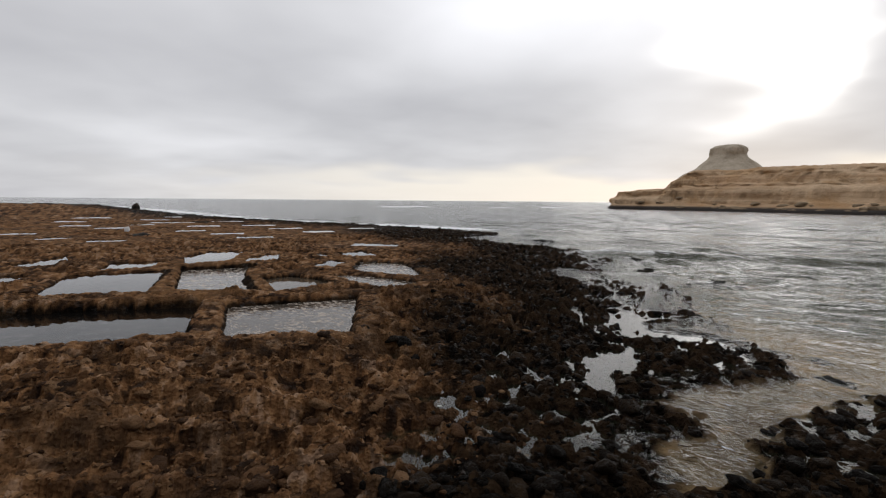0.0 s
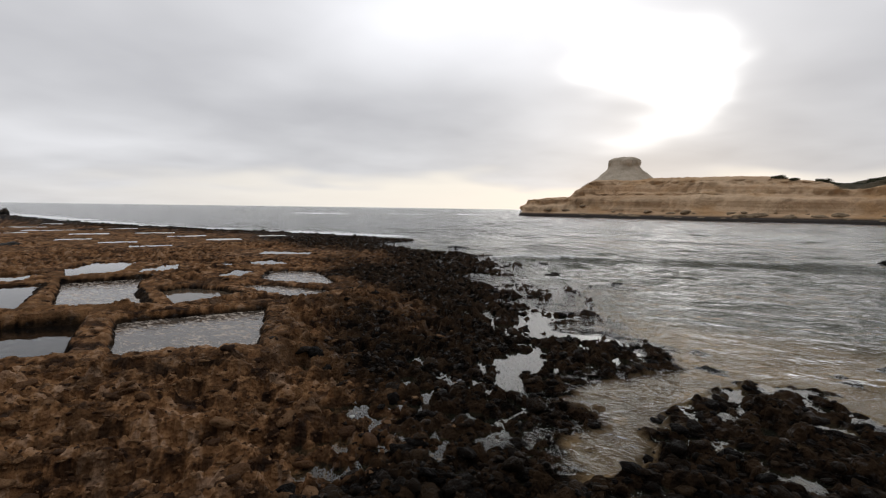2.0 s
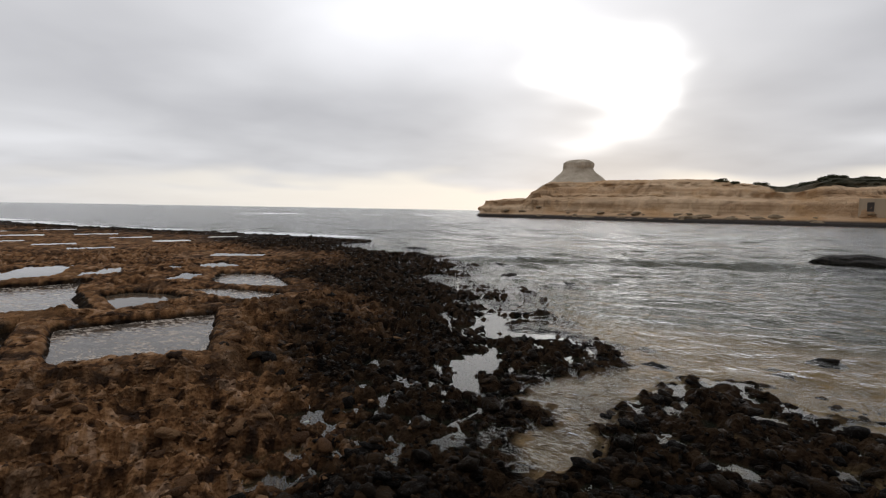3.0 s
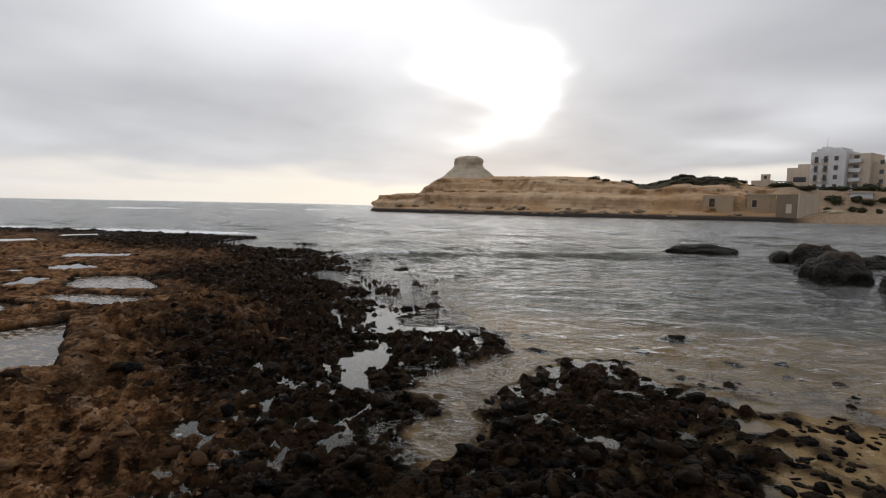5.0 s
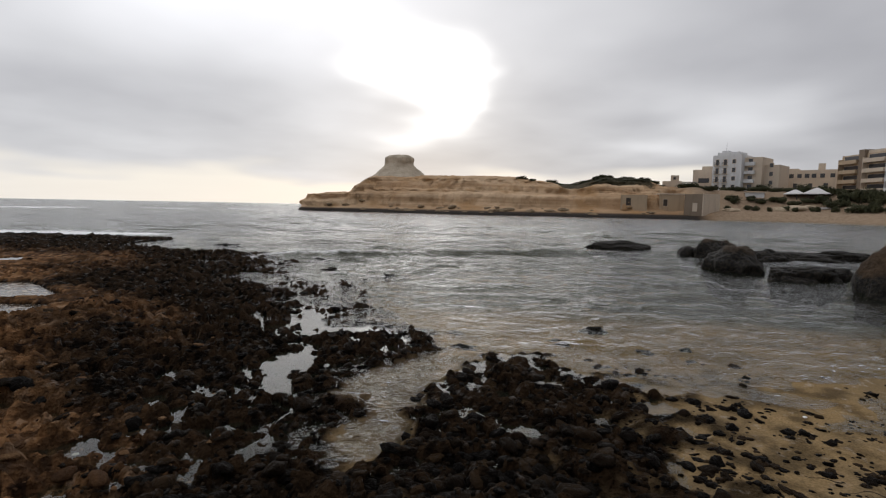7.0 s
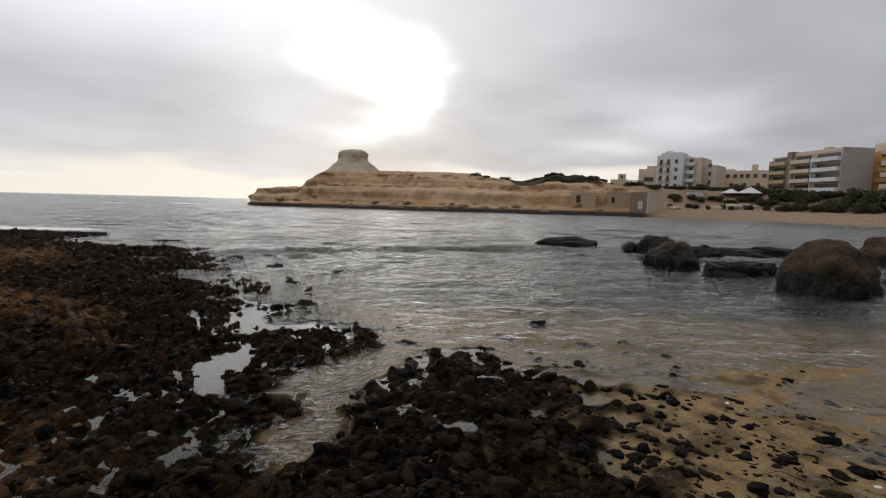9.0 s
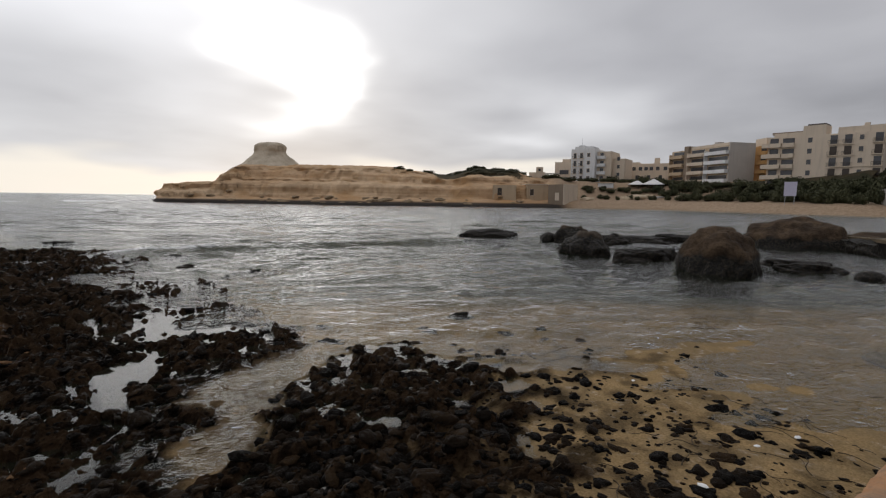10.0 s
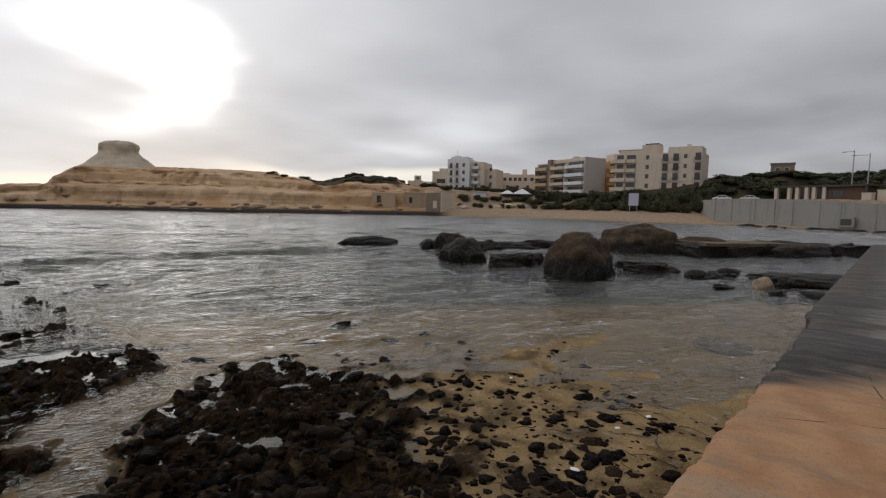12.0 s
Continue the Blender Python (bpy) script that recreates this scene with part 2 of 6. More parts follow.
M_BOULDER = mat_boulder("wet_boulder", (0.035, 0.027, 0.020), (0.085, 0.062, 0.042), 0.75)
M_BOULDER_DRY = mat_boulder("dry_boulder", (0.034, 0.023, 0.015), (0.090, 0.060, 0.036), 0.5)
def mat_rubble(name, ramp_cols, spec=0.08, rough=0.88):
    """Loose stones, each of its own tone."""
    m, n, p = material(name)
    r = n.add("ShaderNodeNewGeometry").outputs["Random Per Island"]
    o = n.add("ShaderNodeObjectInfo").outputs["Random"]
    b = n.noise(p, 14.0, 5.0, 0.65)
    c = n.noise(p, 60.0, 3.0, 0.6)
    f = n.math("ADD", n.math("MULTIPLY", n.math("FRACT", n.math("ADD", r, o)), 0.6), n.math("MULTIPLY", b, 0.4))
    ramp = n.add("ShaderNodeValToRGB", {"Fac": f})
    for k, (at_, col_) in enumerate(ramp_cols):
        e = ramp.color_ramp.elements[k] if k < 2 else ramp.color_ramp.elements.new(at_)
        e.position, e.color = at_, (*col_, 1.0)
    col = n.mix(n.remap(c, 0.58, 0.8, 0.0, 0.35), ramp.outputs[0], ramp_cols[-1][1])
    finish(n, col, n.remap(b, 0.4, 0.62, rough, 0.9), n.math("ADD", b, n.math("MULTIPLY", c, 0.4)), 1.0, 0.07, spec=spec)
    return m


M_STONE = mat_rubble("weedy_stone", ((0.15, (0.0022, 0.0018, 0.0014)), (0.45, (0.0065, 0.0047, 0.0031)), (0.68, (0.018, 0.0115, 0.0065)), (0.88, (0.050, 0.031, 0.016))), 0.06, 0.5)
M_RUBBLE = mat_rubble("rock_rubble", ((0.15, (0.020, 0.011, 0.007)), (0.40, (0.068, 0.035, 0.017)), (0.62, (0.135, 0.070, 0.033)), (0.82, (0.22, 0.128, 0.066)), (0.94, (0.30, 0.215, 0.145))))
M_AWASH = mat_stone("awash_stone", (0.10, 0.078, 0.05), (0.17, 0.125, 0.078), 3.0)
M_PALE = mat_stone("pale_stone", (0.22, 0.17, 0.11), (0.36, 0.28, 0.19), 5.0)
M_CONCRETE = mat_stone("pier_concrete", (0.16, 0.15, 0.14), (0.30, 0.28, 0.25), 1.2, 0.8, 0.01)


def mat_cliff():
    """Layered soft limestone, with sand where the bay begins and scrub on the flats."""
    m, n, p = material("layered_limestone")
    beach = n.add("ShaderNodeAttribute", attribute_name="beach").outputs["Fac"]
    ledge = n.add("ShaderNodeAttribute", attribute_name="ledge").outputs["Fac"]
    scrub = n.add("ShaderNodeAttribute", attribute_name="scrub").outputs["Fac"]
    lay = n.add("ShaderNodeMapping", {"Vector": p, "Scale": (0.02, 0.02, 0.55)}).outputs[0]
    fall = n.add("ShaderNodeMapping", {"Vector": p, "Scale": (0.35, 0.35, 0.06)}).outputs[0]
    beds = n.noise(lay, 1.0, 5.0, 0.6, 0.4)
    runs = n.noise(fall, 1.0, 4.0, 0.6)
    a = n.noise(p, 0.11, 5.0, 0.6)
    b = n.noise(p, 1.4, 5.0, 0.65)
    col = n.mix(n.remap(beds, 0.30, 0.70), (0.46, 0.285, 0.155), (0.70, 0.505, 0.325))
    col = n.mix(n.remap(a, 0.46, 0.66, 0.0, 0.7), col, (0.48, 0.28, 0.125))
    col = n.mix(n.remap(runs, 0.52, 0.72, 0.0, 0.4), col, (0.34, 0.25, 0.17))
    col = n.mix(n.remap(b, 0.55, 0.75, 0.0, 0.35), col, (0.22, 0.155, 0.10))
    sand = n.mix(n.remap(b, 0.35, 0.65), (0.30, 0.21, 0.135), (0.41, 0.30, 0.205))
    col = n.mix(beach, col, sand)
    col = n.mix(n.remap(n.math("ADD", scrub, n.math("MULTIPLY", n.math("SUBTRACT", b, 0.5), 0.9)), 0.35, 0.6), col, n.mix(n.remap(a, 0.4, 0.6), (0.035, 0.034, 0.018), (0.075, 0.058, 0.032)))
    col = n.mix(ledge, col, (0.035, 0.028, 0.024))
    h = n.math("ADD", n.math("ADD", n.math("MULTIPLY", beds, 0.5), b), n.math("MULTIPLY", runs, 0.6))
    finish(n, col, 0.92, h, 0.9, 0.7, spec=0.2)
    return m


def mat_pier():
    """Old concrete: orange-tan render, black algae stains in streaks across, fine cracks."""
    m, n, p = material("stained_concrete")
    loc = n.add("ShaderNodeTexCoord").outputs["Object"]
    sep = n.add("ShaderNodeSeparateXYZ", {0: loc})
    across = n.add("ShaderNodeMapping", {"Vector": loc, "Scale": (1.6, 0.35, 1.0)}).outputs[0]
    a = n.noise(across, 1.0, 5.0, 0.62, 0.6)
    a2 = n.noise(across, 3.2, 5.0, 0.65, 0.5)
    b = n.noise(loc, 2.4, 5.0, 0.6)
    c = n.noise(loc, 38.0, 3.0, 0.6)
    tan = n.mix(n.remap(b, 0.35, 0.65), (0.31, 0.150, 0.066), (0.39, 0.215, 0.105))
    tan = n.mix(n.remap(a, 0.48, 0.66, 0.0, 0.75), tan, (0.30, 0.22, 0.15))
    tan = n.mix(n.remap(a2, 0.54, 0.68, 0.0, 0.6), tan, (0.22, 0.155, 0.10))
    tan = n.mix(n.remap(n.noise(loc, 5.5, 6.0, 0.7), 0.55, 0.7, 0.0, 0.5), tan, (0.42, 0.26, 0.14))
    grey = n.mix(n.remap(n.math("ADD", n.math("MULTIPLY", a, 0.5), n.math("MULTIPLY", a2, 0.5)), 0.42, 0.58), (0.05, 0.047, 0.046), (0.31, 0.285, 0.26))
    grey = n.mix(n.remap(b, 0.55, 0.75, 0.0, 0.6), grey, (0.35, 0.28, 0.19))
    along = n.math("ADD", sep.outputs[0], n.math("MULTIPLY", n.math("SUBTRACT", a, 0.5), 1.8))
    along = n.math("ADD", along, n.math("MULTIPLY", sep.outputs[1], 1.3))
    far_tan = n.math("MULTIPLY", n.math("MULTIPLY", n.remap(along, 27.2, 28.2), n.remap(along, 46.0, 36.0)), n.remap(n.math("ADD", sep.outputs[1], n.math("MULTIPLY", a, 0.6)), -0.35, 0.15))
    col = n.mix(n.math("MULTIPLY", n.remap(along, 22.1, 20.7), 1.0), grey, tan)
    col = n.mix(n.math("MULTIPLY", far_tan, 0.8), col, (0.27, 0.215, 0.15))
    rim = n.math("MULTIPLY", n.remap(n.math("ADD", sep.outputs[1], n.math("MULTIPLY", n.math("SUBTRACT", b, 0.5), 1.0)), -1.5, -0.35), n.remap(along, 20.6, 21.8))
    col = n.mix(n.math("MULTIPLY", rim, 0.85), col, (0.03, 0.027, 0.025))
    band = n.math("MULTIPLY", n.remap(along, 20.4, 21.4), n.remap(along, 23.2, 21.9))
    col = n.mix(n.math("MULTIPLY", band, n.remap(b, 0.3, 0.6, 0.4, 0.95)), col, (0.028, 0.025, 0.024))
    col = n.mix(n.remap(c, 0.52, 0.75, 0.0, 0.5), col, (0.12, 0.09, 0.065))
    col = n.mix(n.remap(n.noise(across, 5.0, 5.0, 0.65), 0.5, 0.7, 0.0, 0.55), col, (0.16, 0.125, 0.095))
    crack = n.add("ShaderNodeTexVoronoi", {"Vector": n.mix(0.12, loc, n.add("ShaderNodeTexNoise", {"Vector": loc, "Scale": 2.0}).outputs["Color"]), "Scale": 0.55}, feature="DISTANCE_TO_EDGE").outputs["Distance"]
    line = n.math("MULTIPLY", n.remap(crack, 0.004, 0.0015), n.remap(b, 0.42, 0.55))
    col = n.mix(n.math("MULTIPLY", line, 0.8), col, (0.02, 0.017, 0.015))
    weedy = n.remap(n.math("ADD", sep.outputs[2], n.math("MULTIPLY", b, 0.3)), 0.78, 0.45)
    col = n.mix(weedy, col, (0.05, 0.045, 0.035))
    h = n.math("ADD", n.math("ADD", b, n.math("MULTIPLY", c, 0.25)), n.math("MULTIPLY", line, -0.6))
    finish(n, col, n.remap(a, 0.4, 0.6, 0.7, 0.9), h, 0.6, 0.02, spec=0.3)
    return m


def mat_plaster(name, col, dirt=0.35):
    m, n, p = material(name)
    streak = n.add("ShaderNodeMapping", {"Vector": p, "Scale": (1.2, 1.2, 0.12)}).outputs[0]
    a = n.noise(streak, 1.0, 5.0, 0.6)
    b = n.noise(p, 0.4, 4.0, 0.6)
    c = n.mix(n.remap(a, 0.48, 0.75, 0.0, dirt), col, tuple(v * 0.55 for v in col))
    c = n.mix(n.remap(b, 0.4, 0.7, 0.0, 0.25), c, tuple(min(1, v * 1.2) for v in col))
    finish(n, c, 0.9, n.noise(p, 6.0), 0.2, 0.02, spec=0.2)
    return m


def mat_plain(name, col, rough=0.5, metallic=0.0, spec=0.4):
    m, n, p = material(name)
    c = n.mix(n.remap(n.noise(p, 3.0, 4.0), 0.4, 0.7, 0.0, 0.3), col, tuple(v * 0.7 for v in col))
    finish(n, c, rough, n.noise(p, 30.0), 0.1, 0.005, metallic, spec)
    return m


def mat_leaf():
    m, n, p = material("scrub_leaves")
    a = n.noise(p, 0.5, 4.0)
    r = n.add("ShaderNodeNewGeometry").outputs["Random Per Island"]
    col = n.mix(n.remap(a, 0.35, 0.65), (0.040, 0.046, 0.022), (0.085, 0.088, 0.044))
    col = n.mix(n.math("MULTIPLY", r, 0.5), col, (0.055, 0.050, 0.026))
    finish(n, col, 0.8, spec=0.2)
    return m


M_CLIFF, M_PIER, M_LEAF = mat_cliff(), mat_pier(), mat_leaf()
M_PALE_ROCK = mat_stone("pale_outcrop", (0.34, 0.26, 0.17), (0.58, 0.47, 0.34), 0.8)
M_CLIFF_ROCK = mat_stone("fallen_limestone", (0.16, 0.11, 0.065), (0.32, 0.24, 0.15), 1.5)
M_CLAY = mat_stone("blue_clay", (0.40, 0.337, 0.255), (0.55, 0.47, 0.365), 0.25, 0.92, 0.5, spec=0.15)
M_WHITE = mat_plaster("white_plaster", (0.74, 0.74, 0.74))
M_CREAM = mat_plaster("cream_limestone", (0.64, 0.54, 0.43))
M_BUFF = mat_plaster("buff_limestone", (0.50, 0.385, 0.265))
M_GREY = mat_plaster("grey_render", (0.47, 0.44, 0.41))
M_ORANGE = mat_plaster("orange_ochre_plaster", (0.52, 0.30, 0.12))
M_BROWN = mat_plaster("brown_stone_blocks", (0.25, 0.195, 0.145))
M_DARKSTONE = mat_plaster("dark_red_brown_stone", (0.13, 0.085, 0.06))
M_SEAWALL = mat_plaster("seawall_concrete", (0.29, 0.275, 0.25), 0.6)
M_GLASS = mat_plain("dark_window_glass", (0.06, 0.06, 0.065), 0.15, spec=0.6)
M_SHUTTER = mat_plain("dark_timber", (0.07, 0.055, 0.045), 0.6)
M_CAR = mat_plain("white_car_paint", (0.75, 0.75, 0.75), 0.25, spec=0.6)
M_RUBBER = mat_plain("black_rubber", (0.02, 0.02, 0.02), 0.8)
M_STEEL = mat_plain("galvanised_steel", (0.42, 0.43, 0.44), 0.45, 0.7)
M_CANVAS = mat_plain("white_canvas", (0.72, 0.70, 0.68), 0.85)
M_BOARD = mat_plain("lilac_board", (0.52, 0.50, 0.62), 0.5)
M_BARK = mat_stone("bark", (0.05, 0.04, 0.03), (0.11, 0.085, 0.06), 4.0)
M_WRACK = mat_stone("dry_sea_wrack", (0.03, 0.022, 0.014), (0.08, 0.055, 0.03), 20.0)

# ---- numpy noise ----
RNG = np.random.RandomState(7)
PERM = RNG.permutation(4096)


def hash2(i, j):
    return PERM[(PERM[i & 4095] + j) & 4095]


def gnoise(x, y):
    """Gradient noise, about -0.7 to 0.7."""
    i, j = np.floor(x).astype(int), np.floor(y).astype(int)
    fx, fy = x - i, y - j
    u, v = fx * fx * fx * (fx * (fx * 6 - 15) + 10), fy * fy * fy * (fy * (fy * 6 - 15) + 10)
    def corner(a, b):
        h = hash2(i + a, j + b)
        ang = h * (6.2832 / 4096)
        return np.cos(ang) * (fx - a) + np.sin(ang) * (fy - b)
    top = corner(0, 0) * (1 - u) + corner(1, 0) * u
    bot = corner(0, 1) * (1 - u) + corner(1, 1) * u
    return top * (1 - v) + bot * v


def fbm(x, y, octaves=4, gain=0.5):
    out, a = np.zeros_like(x), 1.0
    for o in range(octaves):
        out += a * gnoise(x * 2 ** o + 17.3 * o, y * 2 ** o - 9.1 * o)
        a *= gain
    return out


def cells(x, y):
    """Distance to the nearest of scattered points, and that point's random number."""
    i, j = np.floor(x).astype(int), np.floor(y).astype(int)
    best, who = np.full(x.shape, 9.0), np.zeros(x.shape)
    for a in (-1, 0, 1):
        for b in (-1, 0, 1):
            h = hash2(i + a, j + b)
            px, py = i + a + (h % 64) / 64.0, j + b + (h // 64) / 64.0
            d = (x - px) ** 2 + (y - py) ** 2
            near = d < best
            best = np.where(near, d, best)
            who = np.where(near, PERM[h] / 4096.0, who)
    return np.sqrt(best), who


def smooth(a, b, v):
    t = np.clip((v - a) / (b - a), 0, 1)
    return t * t * (3 - 2 * t)


def inside(x, y, poly):
    """Signed distance to a polygon's edge, positive inside."""
    d, odd = np.full(x.shape, 1e9), np.zeros(x.shape, bool)
    for (ax, ay), (bx, by) in zip(poly, poly[1:] + poly[:1]):
        ex, ey = bx - ax, by - ay
        t = np.clip(((x - ax) * ex + (y - ay) * ey) / (ex * ex + ey * ey), 0, 1)
        d = np.minimum(d, (x - ax - t * ex) ** 2 + (y - ay - t * ey) ** 2)
        if ay != by:
            cross = (ay > y) != (by > y)
            odd ^= cross & (x < ex * (y - ay) / (by - ay) + ax)
    return np.where(odd, 1, -1) * np.sqrt(d)


# ---- plan of the shore ----
PIER_A, PIER_B = Vector((-14.0, 5.25)), Vector((37.0, -10.56))      # seaward edge of the pier
PLATFORM = [(-300, -40), (-300, 230), (-118, 150), (-88, 138), (-60, 104), (-23, 59), (-8, 48.5), (1.5, 41.6), (5.2, 38.2), (5.0, 36.0), (1.8, 33.0),
            (4.6, 28.8), (7.4, 25.2), (7.5, 20.8), (6.4, 17.7), (4.9, 16.3), (7.3, 14.7), (6.6, 12.5), (5.2, 11.8), (6.0, 10.2), (4.8, 9.5), (5.6, 9.0),
            (5.8, 8.0), (5.3, 6.9), (4.4, 6.6), (3.9, 6.5), (3.1, 6.2), (2.8, 5.9), (2.95, 5.4), (2.92, 5.05), (2.4, 4.95), (2.2, 4.4), (2.0, 3.9), (1.7, 2.5), (1.4, -6.0), (-40, -20)]
REEF = [(2.2, 3.85), (2.6, 3.95), (2.9, 4.3), (3.4, 4.8), (4.05, 5.05), (4.9, 5.55), (5.7, 5.8), (6.6, 5.6), (6.15, 5.0), (6.75, 4.45), (7.2, 3.8), (7.65, 3.2), (6.9, 2.75), (6.3, 2.2), (5.7, 1.6), (5.0, 1.1), (4.6, 0.4), (2.6, 0.5), (1.9, 2.2)]
# pools left among the weedy rock: x, y, half-length, half-width, turn
POOLS = [(2.85, 7.35, 0.30, 0.50, -25), (2.40, 6.45, 0.16, 0.42, -20), (3.95, 9.1, 0.2, 0.5, -20), (4.95, 8.95, 0.48, 0.15, 35), (4.4, 8.0, 0.15, 0.28, 0), (4.25, 6.72, 0.1, 0.08, 0),
         (2.85, 11.15, 0.2, 0.5, 60), (3.4, 10.7, 0.12, 0.5, -10), (1.74, 9.45, 0.22, 0.25, 0), (1.25, 7.65, 0.3, 0.16, 25), (1.0, 6.8, 0.17, 0.18, 0),
         (5.2, 11.7, 0.16, 0.55, 0), (4.97, 16.9, 0.4, 1.1, 0), (4.2, 22.2, 0.75, 0.9, 0), (0.25, 5.75, 0.12, 0.18, 0), (1.3, 5.53, 0.26, 0.07, -15), (2.08, 5.76, 0.22, 0.09, -25)]


for k in range(34):
    u = random.Random(900 + k)
    POOLS.append((u.uniform(-1.2, 4.3), u.uniform(4.0, 11.5), u.uniform(0.06, 0.17), u.uniform(0.07, 0.2), u.uniform(0, 90)))


class Pan:
    def __init__(self, corners, level, rim, mat, label):
        self.corners, self.level, self.rim, self.mat, self.label = corners, level, rim, mat, label


CALM, SILT, FOAM = "still grey brine in a rock-cut salt pan", "silty brown brine in a small salt pan", "foam-streaked brine in a rock-cut salt pan"
PANS = [
    Pan([(-9.4, 9.0), (-4.72, 10.2), (-3.7, 7.45), (-6.9, 6.3)], 0.22, 0.45, M_PAN, CALM),
    Pan([(-4.05, 9.9), (-1.58, 10.85), (-1.22, 7.75), (-3.15, 7.5)], 0.27, 0.42, M_PAN_FOAM, FOAM),
    Pan([(-8.4, 10.5), (-9.7, 13.2), (-7.5, 14.3), (-6.3, 10.9)], 0.37, 0.43, M_PAN, CALM),
    Pan([(-5.85, 11.3), (-7.65, 15.2), (-5.6, 16.1), (-5.4, 14.3), (-3.95, 11.35)], 0.25, 0.40, M_PAN_FOAM, FOAM),
    Pan([(-3.45, 11.3), (-4.6, 13.5), (-4.1, 14.1), (-3.2, 13.7), (-2.3, 12.7)], 0.24, 0.38, M_PAN_SILT, SILT),
    Pan([(-1.2, 14.1), (-2.4, 15.2), (-2.45, 17.3), (-0.95, 17.1), (-0.1, 14.0)], 0.27, 0.36, M_PAN_FOAM, FOAM),
    Pan([(-2.85, 14.3), (-1.9, 14.2), (-0.05, 12.9), (-0.95, 12.0), (-2.0, 13.0)], 0.26, 0.34, M_PAN_FOAM, FOAM),
    Pan([(-9.5, 14.1), (-10.2, 15.9), (-8.7, 16.7), (-8.5, 14.8)], 0.37, 0.43, M_PAN, CALM),
    Pan([(-7.8, 15.7), (-8.85, 17.8), (-8.7, 19.4), (-7.4, 19.7), (-6.9, 16.6)], 0.37, 0.42, M_PAN, CALM),
    Pan([(-6.2, 16.4), (-6.5, 17.9), (-5.9, 19.2), (-5.35, 17.2)], 0.36, 0.40, M_PAN, CALM),
    Pan([(-12.9, 15.0), (-13.0, 17.7), (-11.3, 15.4), (-11.9, 14.7)], 0.37, 0.43, M_PAN, CALM),
    Pan([(-12.0, 11.2), (-12.4, 12.8), (-10.6, 13.3), (-10.2, 12.0)], 0.37, 0.43, M_PAN, CALM),
    Pan([(-3.7, 15.8), (-3.5, 17.2), (-2.9, 16.7), (-3.05, 15.5)], 0.34, 0.37, M_PAN, CALM),
    Pan([(-3.8, 19.4), (-2.9, 20.5), (-2.0, 18.8), (-2.8, 18.4)], 0.34, 0.37, M_PAN, CALM),
    Pan([(-3.7, 22.4), (-3.6, 23.9), (-1.5, 23.3), (-1.6, 22.2)], 0.36, 0.39, M_PAN, CALM),
    Pan([(-0.5, 20.6), (-0.5, 21.5), (0.05, 21.3), (0.05, 20.5)], 0.26, 0.32, M_PAN, CALM),
    Pan([(-4.5, 18.5), (-4.4, 19.3), (-3.85, 19.2), (-3.9, 18.5)], 0.34, 0.37, M_PAN, CALM),
]
# rows of pans further out along the platform: centre x, y, width, depth
for cx, cy, w, dp in [(-30.5, 42, 2.4, 3.2), (-25.6, 36, 2.0, 2.4), (-21.7, 33.6, 1.9, 2.0), (-21.3, 42, 4.4, 2.6), (-10.2, 34.6, 2.2, 2.0), (-7.2, 31.5, 1.8, 1.9),
                     (-15.3, 31.4, 1.6, 2.0), (-18.7, 24.6, 1.5, 1.0), (-13.5, 38.5, 2.4, 2.2), (-17.0, 37.0, 2.2, 2.0), (-26.5, 47, 3.2, 2.6), (-34.0, 50, 3.4, 3.4), (-23.0, 27.5, 1.8, 1.5), (-28.0, 30.5, 2.0, 1.5), (-37.0, 41, 2.6, 2.4), (-18.5, 45, 2.6, 2.6),
                     (-12.0, 29.0, 1.6, 1.6), (-33.0, 35, 2.2, 2.0), (-22.5, 38.0, 2.0, 1.8), (-15.5, 23.5, 1.5, 1.2), (-9.5, 26.5, 1.7, 1.5), (-40.0, 47, 3.0, 2.6), (-29.0, 54, 3.4, 3.0), (-5.0, 35.5, 1.8, 1.6)]:
    k = random.Random(int(cx * 10))
    c, s = math.cos(0.35), math.sin(0.35)
    PANS.append(Pan([(cx + u * w / 2 * c - v * dp / 2 * s + k.uniform(-0.12, 0.12), cy + u * w / 2 * s + v * dp / 2 * c + k.uniform(-0.12, 0.12)) for u, v in ((-1, -1), (1, -1), (1, 1), (-1, 1))], 0.42, 0.455, M_PAN, CALM))


